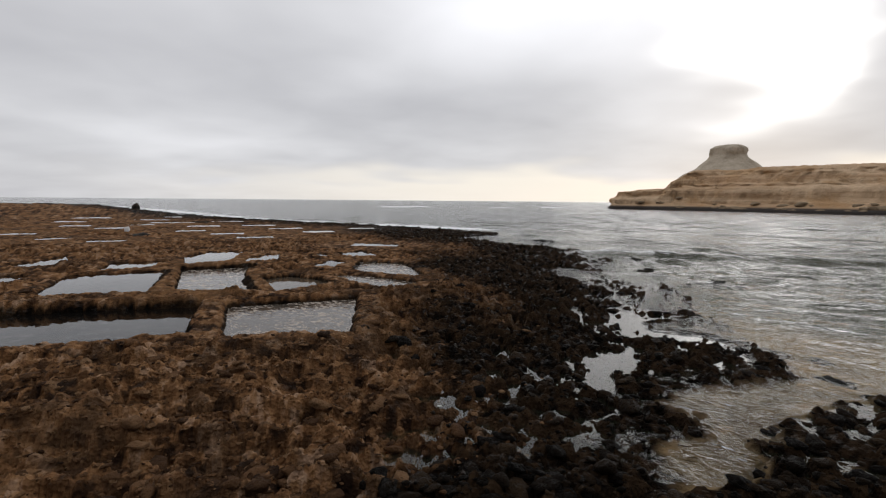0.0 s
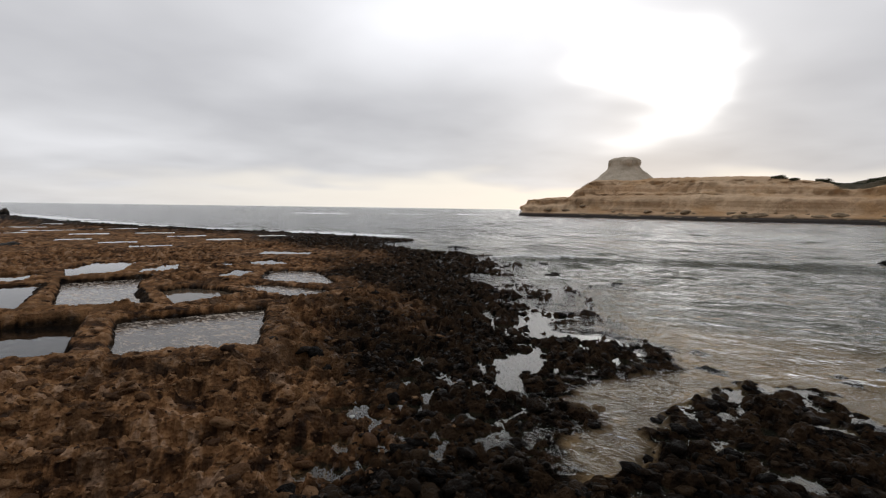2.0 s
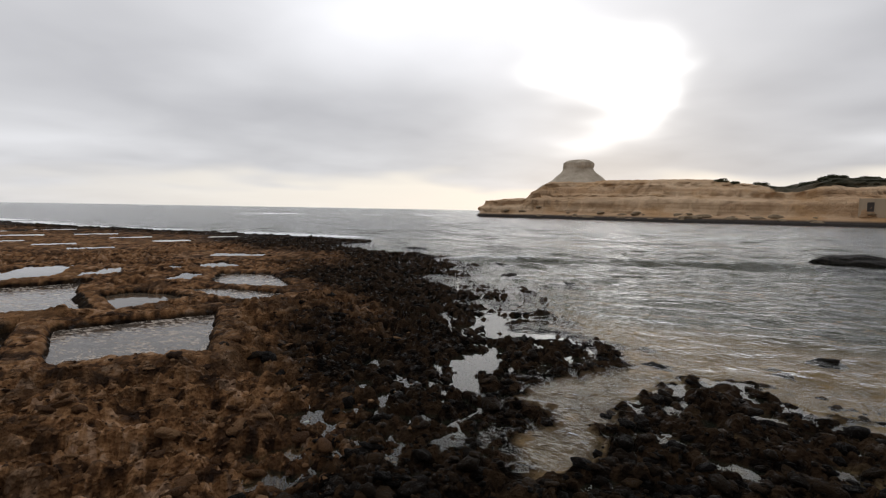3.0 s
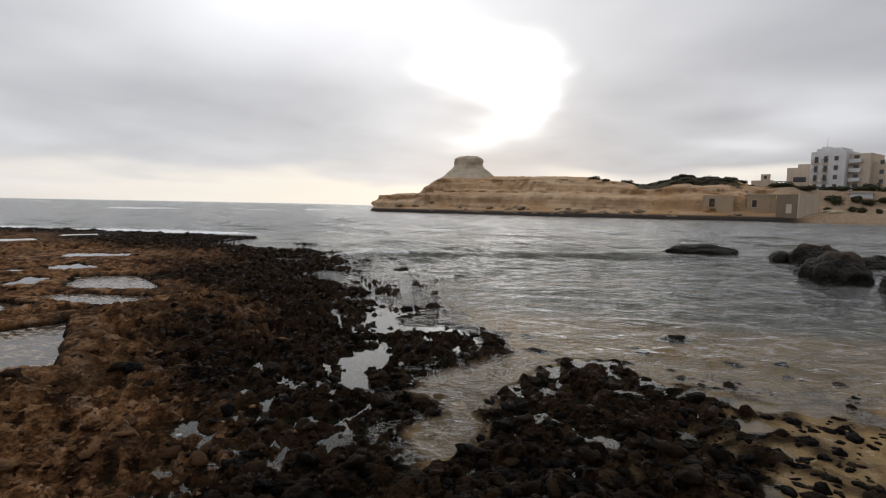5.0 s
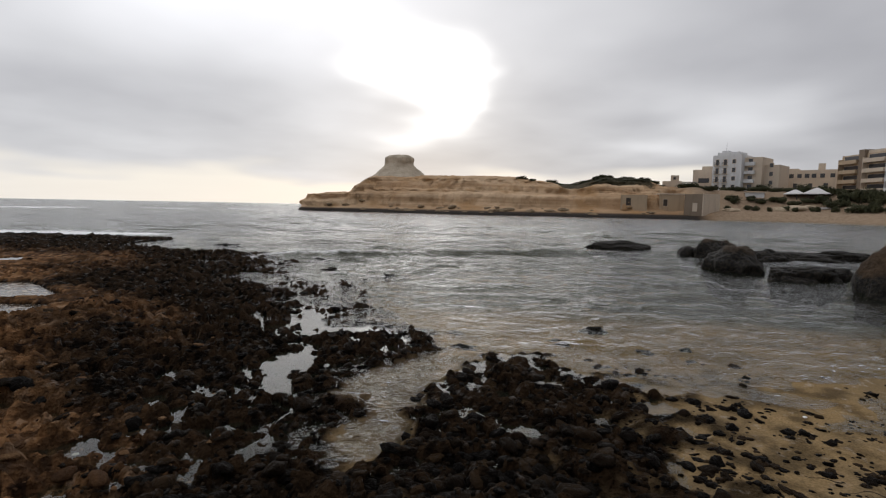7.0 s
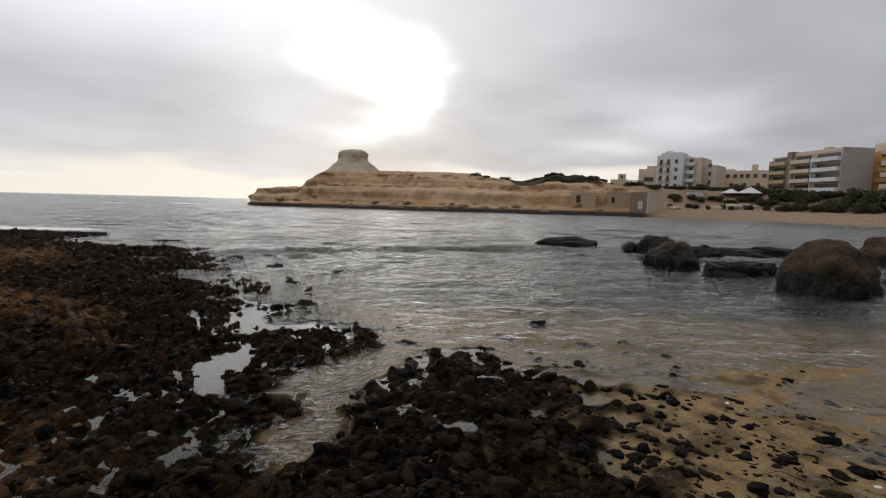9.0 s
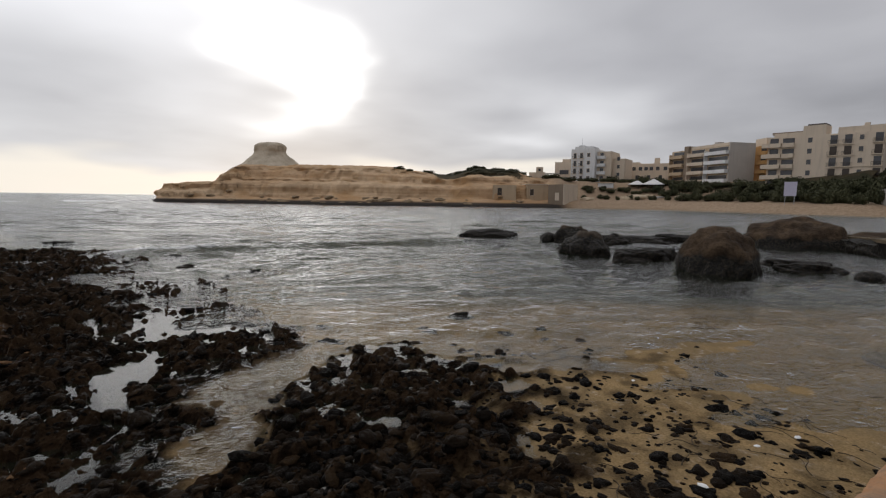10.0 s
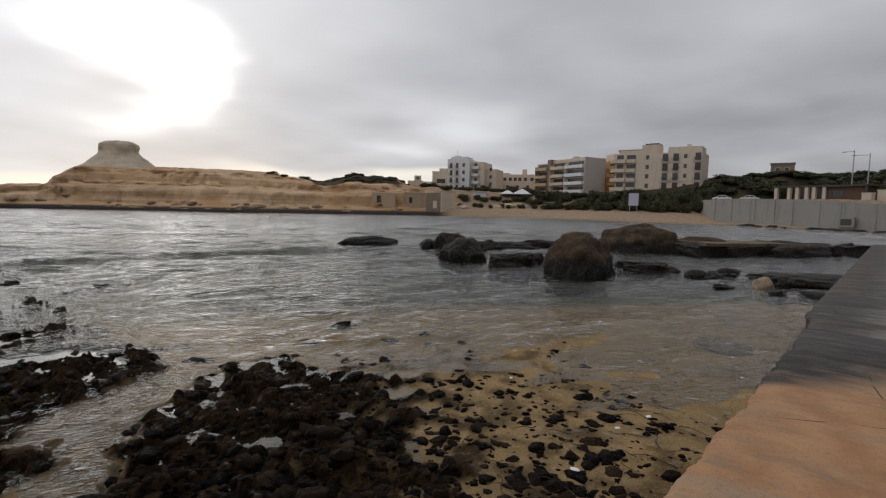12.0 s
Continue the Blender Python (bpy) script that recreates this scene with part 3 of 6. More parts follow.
def shore_height(x, y):
    """Height of the ground, and the masks of weed, sand and deep bottom."""
    wide = 0.10 + 0.25 * smooth(8, 16, y)
    wx = x + wide * fbm(x * 0.9, y * 0.9, 3) + 0.20 * gnoise(x * 2.6, y * 2.6) + 0.09 * gnoise(x * 6.1, y * 6.1)
    wy = y + wide * fbm(x * 0.9 + 40, y * 0.9 + 7, 3) + 0.20 * gnoise(x * 2.6 + 9, y * 2.6) + 0.09 * gnoise(x * 6.1 + 3, y * 6.1)
    dp = inside(wx, wy, PLATFORM)
    dr = inside(wx, wy, REEF)
    # distance out from the pier
    ux, uy = (PIER_B - PIER_A).normalized()
    off = (x - PIER_A.x) * -uy + (y - PIER_A.y) * ux
    far = np.hypot(x - 4, y - 2)
    # sand of the little beach, falling away to the sea
    s = off + 1.05 * np.maximum(x - 7.2, 0)
    sand_h = np.where(s < 4.0, 0.030, 0.013) * (4.0 - s) + 0.020 * fbm(x * 0.6, y * 0.6, 4)
    sand_h = np.minimum(sand_h, -0.028 * np.clip(x - 7.05 - 0.44 * off, -6, 2.5) + 0.010 * fbm(x * 0.9, y * 0.9, 3))
    sand_h = sand_h - 0.065 * np.maximum(s - 8.2 - 0.55 * np.clip(x - 7.2, 0, 6), 0)
    bed = np.maximum(np.minimum(sand_h, 0.16), -0.75 - 1.2 * smooth(14, 40, s)) - 0.4 * smooth(25, 90, far)
    # rounded lumps with crevices between them
    q = 0.5 * gnoise(x * 4, y * 4)
    n1, k1 = cells(x * 2.4 + q, y * 2.4 + q)
    n2, k2 = cells(x * 5.4 + q, y * 5.4 - q)
    n3, k3 = cells(x * 12.0 - q, y * 12.0)
    dome1 = np.sqrt(np.maximum(0, 1 - (n1 / 0.62) ** 2)) * (0.25 + k1)
    dome2 = np.sqrt(np.maximum(0, 1 - (n2 / 0.60) ** 2)) * (0.25 + k2)
    dome3 = np.sqrt(np.maximum(0, 1 - (n3 / 0.60) ** 2)) * k3
    crag = np.zeros_like(x)
    for f, amp in ((1.7, 0.050), (4.1, 0.026)):
        crag += amp * (1 - 2.6 * np.abs(gnoise(x * f + 5 * q, y * f + 31)))
    fine = 0.030 * gnoise(x * 9, y * 11) + 0.024 * gnoise(x * 18 + 4, y * 21) + 0.03 * np.minimum(0, gnoise(x * 7.5 + 2, y * 7.5) + 0.15)
    # tilted beds worn to ragged ledges
    beds = 2.6 * fbm(x * 0.75 + 0.25 * y, y * 1.9 - 0.3 * x, 4, 0.55) + 0.5 * q
    step = beds - np.floor(beds)
    ledges = 0.085 * (np.floor(beds) + smooth(0.55, 0.9, step) - 0.25 * step) + 0.035 * np.minimum(0, gnoise(x * 3.2, y * 6.0) + 0.1) + 0.035 * gnoise(x * 5.5 + 2 * q, y * 9.0) + 0.02 * gnoise(x * 13.0, y * 15.0)
    ledges = np.clip(ledges, -0.16, 0.16) * (0.35 + 0.65 * smooth(26, 12, far))
    lump = 0.062 * dome1 + 0.056 * dome2 + 0.030 * dome3 + 0.08 * fbm(x * 1.1, y * 1.1, 4) + crag + fine - 0.125
    lump = lump * (1 + 0.55 * smooth(14, 26, far)) + (0.13 * smooth(15, 24, far) + 0.16 * smooth(35, 60, far)) * (fbm(x * 0.35 + 8, y * 0.55, 3) + 0.1)
    rise = smooth(1.6, 6.2, dp)
    weed = 1 - smooth(0.7, 3.3 + 5.9 * smooth(5.0, 9.5, y) + 9.0 * smooth(22, 40, y), dp + (1.2 + 1.4 * smooth(4.5, 9.0, y)) * fbm(x * 0.4, y * 0.4, 4) - 1.6 * smooth(12, 22, y) * smooth(-9, -2, x))
    top = 0.045 + 0.045 * smooth(0.2, 1.4, dp) + 0.36 * rise + 0.05 * fbm(x * 0.25, y * 0.25, 3) + 0.25 * smooth(40, 120, far) * rise
    outer = smooth(7.0, 10.0, y) * smooth(36, 26, y)
    top = top - 0.055 * outer * smooth(1.7, 0.2, dp + 1.2 * fbm(x * 0.5 + 11, y * 0.5, 3)) - 0.03 * smooth(5.5, 7.5, y) * smooth(2.2, 0.8, dp)
    dry = 1 - smooth(0.3, 0.75, weed)
    plat = top + (1 + 0.35 * outer) * lump * (1.1 - 0.25 * rise - 0.2 * dry) + 1.25 * dry * ledges
    for px, py, a, b, turn in POOLS:
        c, sn = math.cos(radians(turn)), math.sin(radians(turn))
        ex, ey = wx - px, wy - py
        e = np.sqrt(((ex * c + ey * sn) / a) ** 2 + ((-ex * sn + ey * c) / b) ** 2)
        plat = plat - (top + 0.10) * (1 - smooth(0.85, 1.5, e))
    h = np.where(dp > -1.5, bed + (plat - bed) * smooth(-0.40 - 0.3 * outer, 0.10 - 0.3 * outer, dp), bed)
    # the low reef: stones thinning out over the sand
    side = smooth(0.0, 1.6, (x - 4.0) * 0.6 - (y - 3.0) * 0.75)
    thick = (0.68 - 0.30 * side) * smooth(-0.30 - 0.6 * side, 0.20 + 0.9 * side, dr + 0.35 * fbm(x * 0.8 + 3, y * 0.8, 3))
    loose = 0.36 * side * smooth(4.2, 0.6, -dr) * smooth(7.4, 5.5, s)
    fill = np.maximum(thick, loose)
    ragged = fill + 0.5 * fbm(x * 2.2, y * 2.2, 3)
    heap = smooth(0.1, 0.6, ragged) * (0.15 + 0.85 * smooth(0.15, 0.4, thick))
    hollow = 0.09 * smooth(0.15, 0.5, thick) * (0.45 + 1.0 * fbm(x * 1.7 + 6, y * 1.7, 3))
    h = np.where(dp > 0.3, h, np.maximum(h - hollow, bed - hollow + heap * (0.01 + (0.10 * dome1 * (0.4 + k2) + 0.07 * dome2) * np.minimum(1, 1.7 * thick) + 0.02 * dome3 + 0.5 * fine)))
    onstone = smooth(0.22, 0.55, ragged) * smooth(0.1, 0.3, fill) * (0.45 + 0.55 * smooth(0.12, 0.35, thick))
    rockmask = np.maximum(smooth(-0.35 - 0.4 * outer, -0.05 - 0.4 * outer, dp), onstone)
    # the pans, cut into the rock
    for pan in PANS:
        cx, cy = np.mean(pan.corners, 0)
        reach = max(math.hypot(a - cx, b - cy) for a, b in pan.corners) + (2.8 if cy > 21 else 0.8)
        near = np.nonzero((abs(x - cx) < reach) & (abs(y - cy) < reach))
        if not len(near[0]):
            continue
        nx, ny = x[near] + 0.07 * fbm(x[near] * 2.5, y[near] * 2.5, 3), y[near] + 0.07 * fbm(x[near] * 2.5 + 5, y[near] * 2.5, 3)
        d = inside(nx, ny, pan.corners)
        hh = h[near]
        distant = cy > 21
        rim = pan.rim + (0.15 if distant else 0.45) * (lump[near] + 0.03)
        hh = hh + (rim - hh) * (smooth(-2.6, -1.0, d) if distant else smooth(-0.75, -0.3, d))
        floor = pan.level - 0.10 + 0.02 * fbm(nx * 2, ny * 2, 2)
        h[near] = hh + (floor - hh) * smooth(-0.10, 0.09, d)
        weed[near] = np.maximum(weed[near], smooth(-0.06, 0.0, d))
    weed = np.maximum(weed, np.where(dp < 0.3, onstone, 0))
    deep = smooth(-0.14, -0.62, h + 0.1 * fbm(x * 0.5, y * 0.5, 3)) * (1 - rockmask)
    tone = np.clip(0.5 + 1.55 * (0.20 * k1 + 0.45 * k2 + 0.35 * k3 - 0.5) + 0.3 * fbm(x * 6, y * 6, 2), 0, 1)
    silt = smooth(6.0, 3.6, x) * smooth(8.5, 6.5, y) * (0.75 + 0.5 * fbm(x * 1.5, y * 1.5, 3))
    tone = tone * rockmask + np.clip(silt, 0, 1) * (1 - rockmask)
    return h, weed, 1 - rockmask, deep, np.maximum(dp, dr), tone, np.where(dp > 0.3, 0, fill)


def polar_sheet(name, a0, a1, da, r0, r1, dr, r2, dr2, coarse):
    """Points of a round sheet, fine in the seaward sector and coarse behind."""
    fine = np.arange(a0, a1, da)
    rest = np.arange(a1, a0 + 360, coarse)
    ang = np.radians(np.concatenate([fine, rest]))
    rad = np.concatenate([np.exp(np.arange(math.log(0.25), math.log(r0) - 0.02, 0.07)), np.exp(np.arange(math.log(r0), math.log(r1), dr)), np.exp(np.arange(math.log(r1), math.log(r2), dr2)), [r2]])
    R, A = np.meshgrid(rad, ang, indexing="ij")
    return 0.4 + R * np.sin(A), -0.1 + R * np.cos(A), len(rad), len(ang)


def sheet_mesh(name, x, y, z, nr, na, masks):
    i, j = np.meshgrid(np.arange(nr - 1), np.arange(na), indexing="ij")
    k = (j + 1) % na
    quads = np.stack([i * na + j, i * na + k, (i + 1) * na + k, (i + 1) * na + j], -1).reshape(-1, 4)
    me = bpy.data.meshes.new(name)
    me.vertices.add(nr * na)
    me.vertices.foreach_set("co", np.stack([x, y, z], -1).ravel())
    me.loops.add(quads.size)
    me.loops.foreach_set("vertex_index", quads.ravel())
    me.polygons.add(len(quads))
    me.polygons.foreach_set("loop_start", np.arange(0, quads.size, 4))
    me.polygons.foreach_set("use_smooth", np.ones(len(quads), bool))
    me.update(calc_edges=True)
    for key, values in masks.items():
        me.attributes.new(key, "FLOAT", "POINT").data.foreach_set("value", values.ravel().astype(np.float32))
    return me


gx, gy, nr, na = polar_sheet("ground", -50, 118, 0.215, 1.2, 60, 0.0066, 4500, 0.06, 1.6)
gz, weed, sand, deep, rocky, tone, _ = shore_height(gx, gy)
ground_mesh = sheet_mesh("ground", gx, gy, gz, nr, na, {"weed": weed, "sand": sand, "deep": deep, "tone": tone})
ground_mesh.polygons.foreach_set("use_smooth", np.zeros(len(ground_mesh.polygons), bool))
ground_mesh.materials.append(M_SHORE)
ground = tagged(new("ground", ground_mesh), "pitted brown rock platform, weedy black shore and pale sand", "ground", kind="structure")

# ---- sea and brine ----
sx, sy, snr, sna = polar_sheet("sea", -50, 118, 0.27, 1.6, 130, 0.0065, 4900, 0.05, 2.0)
sbed, _, _, _, srock, _, sfill = shore_height(sx, sy)
out = np.hypot(sx - 3, sy - 3)
open_water = smooth(0.2, 4.5, -srock) * 0.85 + 0.15 * smooth(0.0, 1.0, -srock)
sz = np.zeros_like(sx)
# wind waves of many lengths, running in from the open sea
rw = np.random.RandomState(5)
gust = np.clip(1.0 + 0.9 * fbm(sx * 0.11, sy * 0.07, 3), 0.35, 1.6)
for k in range(64):
    length = 0.42 * (8.0 / 0.42) ** ((k + rw.rand()) / 64)
    head, phase = radians(41 + 34 * rw.randn() / (0.7 + 0.3 * length)), rw.uniform(0, 6.283)
    amp = 0.036 * min(1.0, 1.5 / length) ** 0.8 * length / 6.283 * smooth(1.8, 3.4, length / (0.0085 * out + 0.01)) * smooth(-0.1, 0.9 + 1.2 * length, -srock)
    sz += amp * np.sin(6.283 / length * (sx * math.sin(head) + sy * math.cos(head)) + phase)
sz *= gust
# one low swell coming in
cu = ((sx - 9.0) * 0.93 + (sy - 22.6) * -0.37)
cv = ((sx - 9.0) * 0.37 + (sy - 22.6) * 0.93) + 0.5 * gnoise(sx * 0.35, sy * 0.35)
along = smooth(-3.5, 0, cu) * smooth(19, 12, cu)
sz += 0.29 * np.exp(-(cv / np.where(cv < 0, 0.55, 1.4)) ** 2) * along
hv = (sy - 29.8) + 0.2 * (sx - 12.0) + 0.4 * gnoise(sx * 0.3, sy * 0.3)
sz += 0.14 * np.exp(-(hv / np.where(hv < 0, 0.55, 1.2)) ** 2) * smooth(8.6, 10.5, sx) * smooth(16.5, 13.5, sx)
calm = smooth(0.05, 0.5, srock) * (1 - 0.75 * smooth(9.5, 13, sy)) 
calm = np.maximum(calm, 0.85 * smooth(0.25, 0.5, sfill))
shoal = smooth(-0.13, -0.05, sbed) * smooth(0.02, -0.01, sbed) * (srock < 0.1) * (sx > 3)
surf = np.exp(-((srock + 2.0) / 2.2) ** 2) * smooth(38, 46, sy) * smooth(-0.1, 0.4, fbm(sx * 0.12, sy * 0.12, 2) + 0.3)
bar = np.exp(-((sy - 0.32 * sx - 185) / 16) ** 2) * smooth(-60, -15, sx) * smooth(80, 60, sx) * smooth(0.0, 0.35, fbm(sx * 0.05, sy * 0.11, 3))
crest = np.exp(-((cv + 0.15) / 0.3) ** 2) * smooth(-3, -1, cu) * smooth(3.2, 1.5, cu)
sea_mesh = sheet_mesh("sea", sx, sy, sz, snr, sna, {"calm": calm, "far": smooth(12, 60, out), "foam": np.clip(shoal * 0.24 + surf * 3.0 + bar * 3.4 + crest * 1.2, 0, 3.4)})
sea_mesh.materials.append(M_SEA)
tagged(new("sea", sea_mesh), "rippled grey-green sea water under a cloudy sky", "water", kind="structure")


def pan_water(pan):
    me = bpy.data.meshes.new("pan_water")
    cx, cy = np.mean(pan.corners, 0)
    pts = [(cx + (a - cx) * 1.06, cy + (b - cy) * 1.06) for a, b in pan.corners]
    bm = bmesh.new()
    f = bm.faces.new([bm.verts.new((a, b, pan.level)) for a, b in pts])
    bmesh.ops.recalc_face_normals(bm, faces=[f])
    if f.normal.z < 0:
        f.normal_flip()
    bm.to_mesh(me)
    bm.free()
    me.materials.append(pan.mat)
    return tagged(new("pan_water", me), pan.label, "salt pan", group="salt pans", kind="structure")


for pan in PANS:
    pan_water(pan)


# ---- mesh helpers ----
def part(name, bm, mat, parent=None, label=""):
    me = bpy.data.meshes.new(name)
    bm.to_mesh(me)
    bm.free()
    if mat:
        me.materials.append(mat)
    ob = new(name, me)
    if parent:
        ob.parent = parent
    return tagged(ob, label)


def thing(name, x, y, z, label, category, group="", rz=0.0, kind=""):
    ob = tagged(new(name), label, category, group, kind)
    ob.matrix_basis = pose(x, y, z, 0, 0, rz)
    return ob


def box(bm, x0, y0, z0, x1, y1, z1):
    v = [bm.verts.new(p) for p in ((x0, y0, z0), (x1, y0, z0), (x1, y1, z0), (x0, y1, z0), (x0, y0, z1), (x1, y0, z1), (x1, y1, z1), (x0, y1, z1))]
    for f in ((3, 2, 1, 0), (4, 5, 6, 7), (0, 1, 5, 4), (1, 2, 6, 5), (2, 3, 7, 6), (3, 0, 4, 7)):
        bm.faces.new([v[i] for i in f])
    return bm


def boxed(*dims):
    return box(bmesh.new(), *dims)


def rock_bm(sx, sy, sz, seed, sub=4, rough=0.22, flat=0.0):
    """A weathered boulder of those half-sizes, standing on z = 0."""
    bm = bmesh.new()
    bmesh.ops.create_icosphere(bm, subdivisions=sub, radius=1)
    o = Vector((seed * 3.7, seed * 1.3, -seed * 2.1))
    for v in bm.verts:
        n = v.co.normalized()
        r = 1 + rough * noise.noise(n * 1.3 + o) + rough * 0.55 * noise.noise(n * 3.1 + o) + rough * 0.25 * noise.noise(n * 7 + o)
        r += rough * 0.12 * noise.noise(n * 15 + o) - rough * 0.5 * abs(noise.noise(n * 2.1 - o))
        p = n * r
        z = p.z * (1 - flat * max(0.0, p.z))
        v.co = (p.x * sx, p.y * sy, z * sz)
    for f in bm.faces:
        f.smooth = True
    return bm


def boulder(x, y, half, height, rz, seed, mat, label, rough=0.22, flat=0.1, name="boulder", group="boulders in the shallows"):
    ob = part(name, rock_bm(half[0], half[1], height, seed, 5 if half[1] >= 0.9 else 3, rough, flat), mat)
    tagged(ob, label, "rock", group)
    ob.matrix_basis = pose(x, y, -0.04, 0, 0, rz)
    return ob


rs_rock = random.Random(12)
WET, DRY = "dark wet boulder standing in shallow sea water", "large rounded brown boulder, wet dark at its foot"
boulder(27.8, 18.3, (0.9, 2.0), 0.68, 42, 1, M_BOULDER, "long low wet black rock just above the water", 0.25, 0.2)
boulder(22.7, 9.3, (1.1, 1.15), 1.3, 10, 2, M_BOULDER, WET, 0.22, 0.2)
boulder(27.8, 12.4, (0.75, 0.95), 1.12, 30, 3, M_BOULDER, WET, 0.35)
boulder(27.2, 13.6, (0.5, 0.5), 0.7, 0, 4, M_BOULDER_DRY, "small brown rock in the sea beside darker boulders", 0.35)
boulder(23.7, 10.6, (0.4, 0.55), 0.5, 30, 18, M_BOULDER, WET, 0.4)
boulder(21.5, 6.3, (0.8, 1.4), 1.0, 40, 5, M_BOULDER, "low wet slab of dark rock in the water", 0.45, 0.4)
boulder(31.0, 9.2, (1.0, 2.0), 0.62, 15, 6, M_BOULDER, "low wet slab of dark rock in the water", 0.45, 0.3)
boulder(28.4, 9.9, (0.7, 0.9), 0.7, 0, 17, M_BOULDER, WET, 0.35)
boulder(33.5, 8.4, (0.7, 1.3), 0.75, 0, 19, M_BOULDER, WET, 0.35, 0.3)
boulder(20.9, 3.4, (1.25, 1.36), 1.78, 0, 7, M_BOULDER_DRY, DRY, 0.2, 0.12)
boulder(34.6, 2.0, (1.8, 2.75), 1.8, 12, 8, M_BOULDER_DRY, DRY, 0.2, 0.0)
boulder(35.2, -1.6, (1.3, 2.1), 1.45, 0, 9, M_BOULDER_DRY, DRY, 0.2, 0.3)
boulder(23.4, 1.2, (0.8, 1.35), 0.58, 15, 10, M_BOULDER, "low wet slab of dark rock in the water", 0.4, 0.3)
boulder(22.8, -1.0, (0.35, 0.5), 0.3, 0, 11, M_BOULDER, WET)
boulder(24.7, -2.2, (0.3, 0.45), 0.28, 0, 12, M_BOULDER, WET)
boulder(20.2, -2.9, (0.26, 0.34), 0.5, 20, 13, M_PALE, "pale loose stone among dark rocks", 0.3)
boulder(21.8, -4.9, (1.2, 1.9), 0.75, 10, 14, M_BOULDER, "flat dark rock shelf beside the pier", 0.25, 0.4)
boulder(18.9, -4.0, (0.3, 0.45), 0.25, 0, 15, M_BOULDER, WET)
for k in range(22):
    r = rs_rock.uniform(0.14, 0.42)
    x = rs_rock.uniform(18.4, 25.5)
    boulder(x, rs_rock.uniform(-5.3, -1.2) - 0.31 * (x - 21.5), (r, r * rs_rock.uniform(0.9, 1.6)), r * rs_rock.uniform(0.5, 0.9), rs_rock.uniform(0, 180), 30 + k, rs_rock.choice((M_BOULDER, M_BOULDER, M_BOULDER_DRY)), "small dark rock lying beside the pier", 0.6, 0.15, group="small rocks beside the pier")
boulder(11.3, -1.1, (0.65, 0.5), 0.07, 0, 16, M_AWASH, "low sand-coloured stone awash at the beach", 0.15, 0.4)

# ---- pier ----
def pier():
    ax, ay, bx, by = *PIER_A, *PIER_B
    length = math.hypot(bx - ax, by - ay)
    root = thing("pier", ax, ay, 0, "worn concrete pier, orange-tan with black stains", "pier", rz=math.degrees(math.atan2(by - ay, bx - ax)), kind="structure")
    us = np.concatenate([np.arange(0, 14, 0.4), np.arange(14, 26, 0.05), np.arange(26, length, 0.2), [length]])
    chip = 0.035 * fbm(us * 0.9, us * 0 + 3, 4) + 0.05 * fbm(us * 4.0, us * 0, 3) - 0.05 * np.maximum(0, gnoise(us * 0.55, us * 0 + 8.5) - 0.2)
    chip = chip + 0.15 * smooth(24.6, 25.8, us)
    drop = 0.05 * np.maximum(0, fbm(us * 1.3, us * 0 + 5, 3) + 0.1)
    rows = []
    for u, c, d in zip(us, chip, drop):
        face = c - 0.03
        rows.append([(u, -6.5, -0.7), (u, -6.5, 0.9), (u, -3.0, 0.905), (u, -1.2, 0.9), (u, -0.45, 0.9 + 0.01 * d), (u, -0.16 + c * 0.6, 0.9 - 0.15 * d), (u, -0.05 + c, 0.885 - 0.4 * d), (u, c, 0.85 - d), (u, face + 0.03 * math.sin(u * 9), 0.6), (u, face - 0.05, 0.3), (u, face + 0.12, -0.1), (u, face + 0.2, -0.7)])
    bm = bmesh.new()
    grid = [[bm.verts.new(p) for p in r] for r in rows]
    for a, b in zip(grid, grid[1:]):
        for k in range(len(a) - 1):
            bm.faces.new((a[k], b[k], b[k + 1], a[k + 1]))
        bm.faces.new((a[-1], b[-1], b[0], a[0]))
    bm.faces.new(grid[-1])
    bm.faces.new(list(reversed(grid[0])))
    bmesh.ops.recalc_face_normals(bm, faces=bm.faces)
    part("deck", bm, M_PIER, root)
    return root


pier()


def jetty():
    root = thing("jetty", 32.0, -1.4, 0, "old stone jetty with a flat concrete top", "jetty", rz=math.degrees(math.atan2(-8.4, 6.6)), kind="structure")
    for name, dims, mat, sub in (("rock_base", (0, 0.0, -0.5, 12.4, 3.2, 0.62), M_BOULDER, 14), ("slab", (0.6, 0.25, 0.60, 6.4, 3.0, 0.78), M_AWASH, 6)):
        bm = boxed(*dims)
        bmesh.ops.subdivide_edges(bm, edges=bm.edges, cuts=sub, use_grid_fill=True)
        for v in bm.verts:
            amount = 0.3 if name == "rock_base" else 0.04
            v.co += amount * noise.noise_vector(v.co * 1.1) + amount * 0.5 * noise.noise_vector(v.co * 3.0)
        part(name, bm, mat, root)


jetty()
boulder(36.6, -6.6, (1.2, 2.6), 1.2, 38, 21, M_BOULDER_DRY, "long rounded brown rock on the end of the jetty", 0.18, 0.3)

# ---- far shore ----
COAST = [(98, 245), (78, 208), (65, 176), (71, 160), (80, 146), (92, 125), (104, 106), (121, 89), (138, 70), (147, 59.5), (153, 47), (149, 31.6), (142, 17.4), (137, 4.8), (131, -9), (101, -31), (70, -52)]
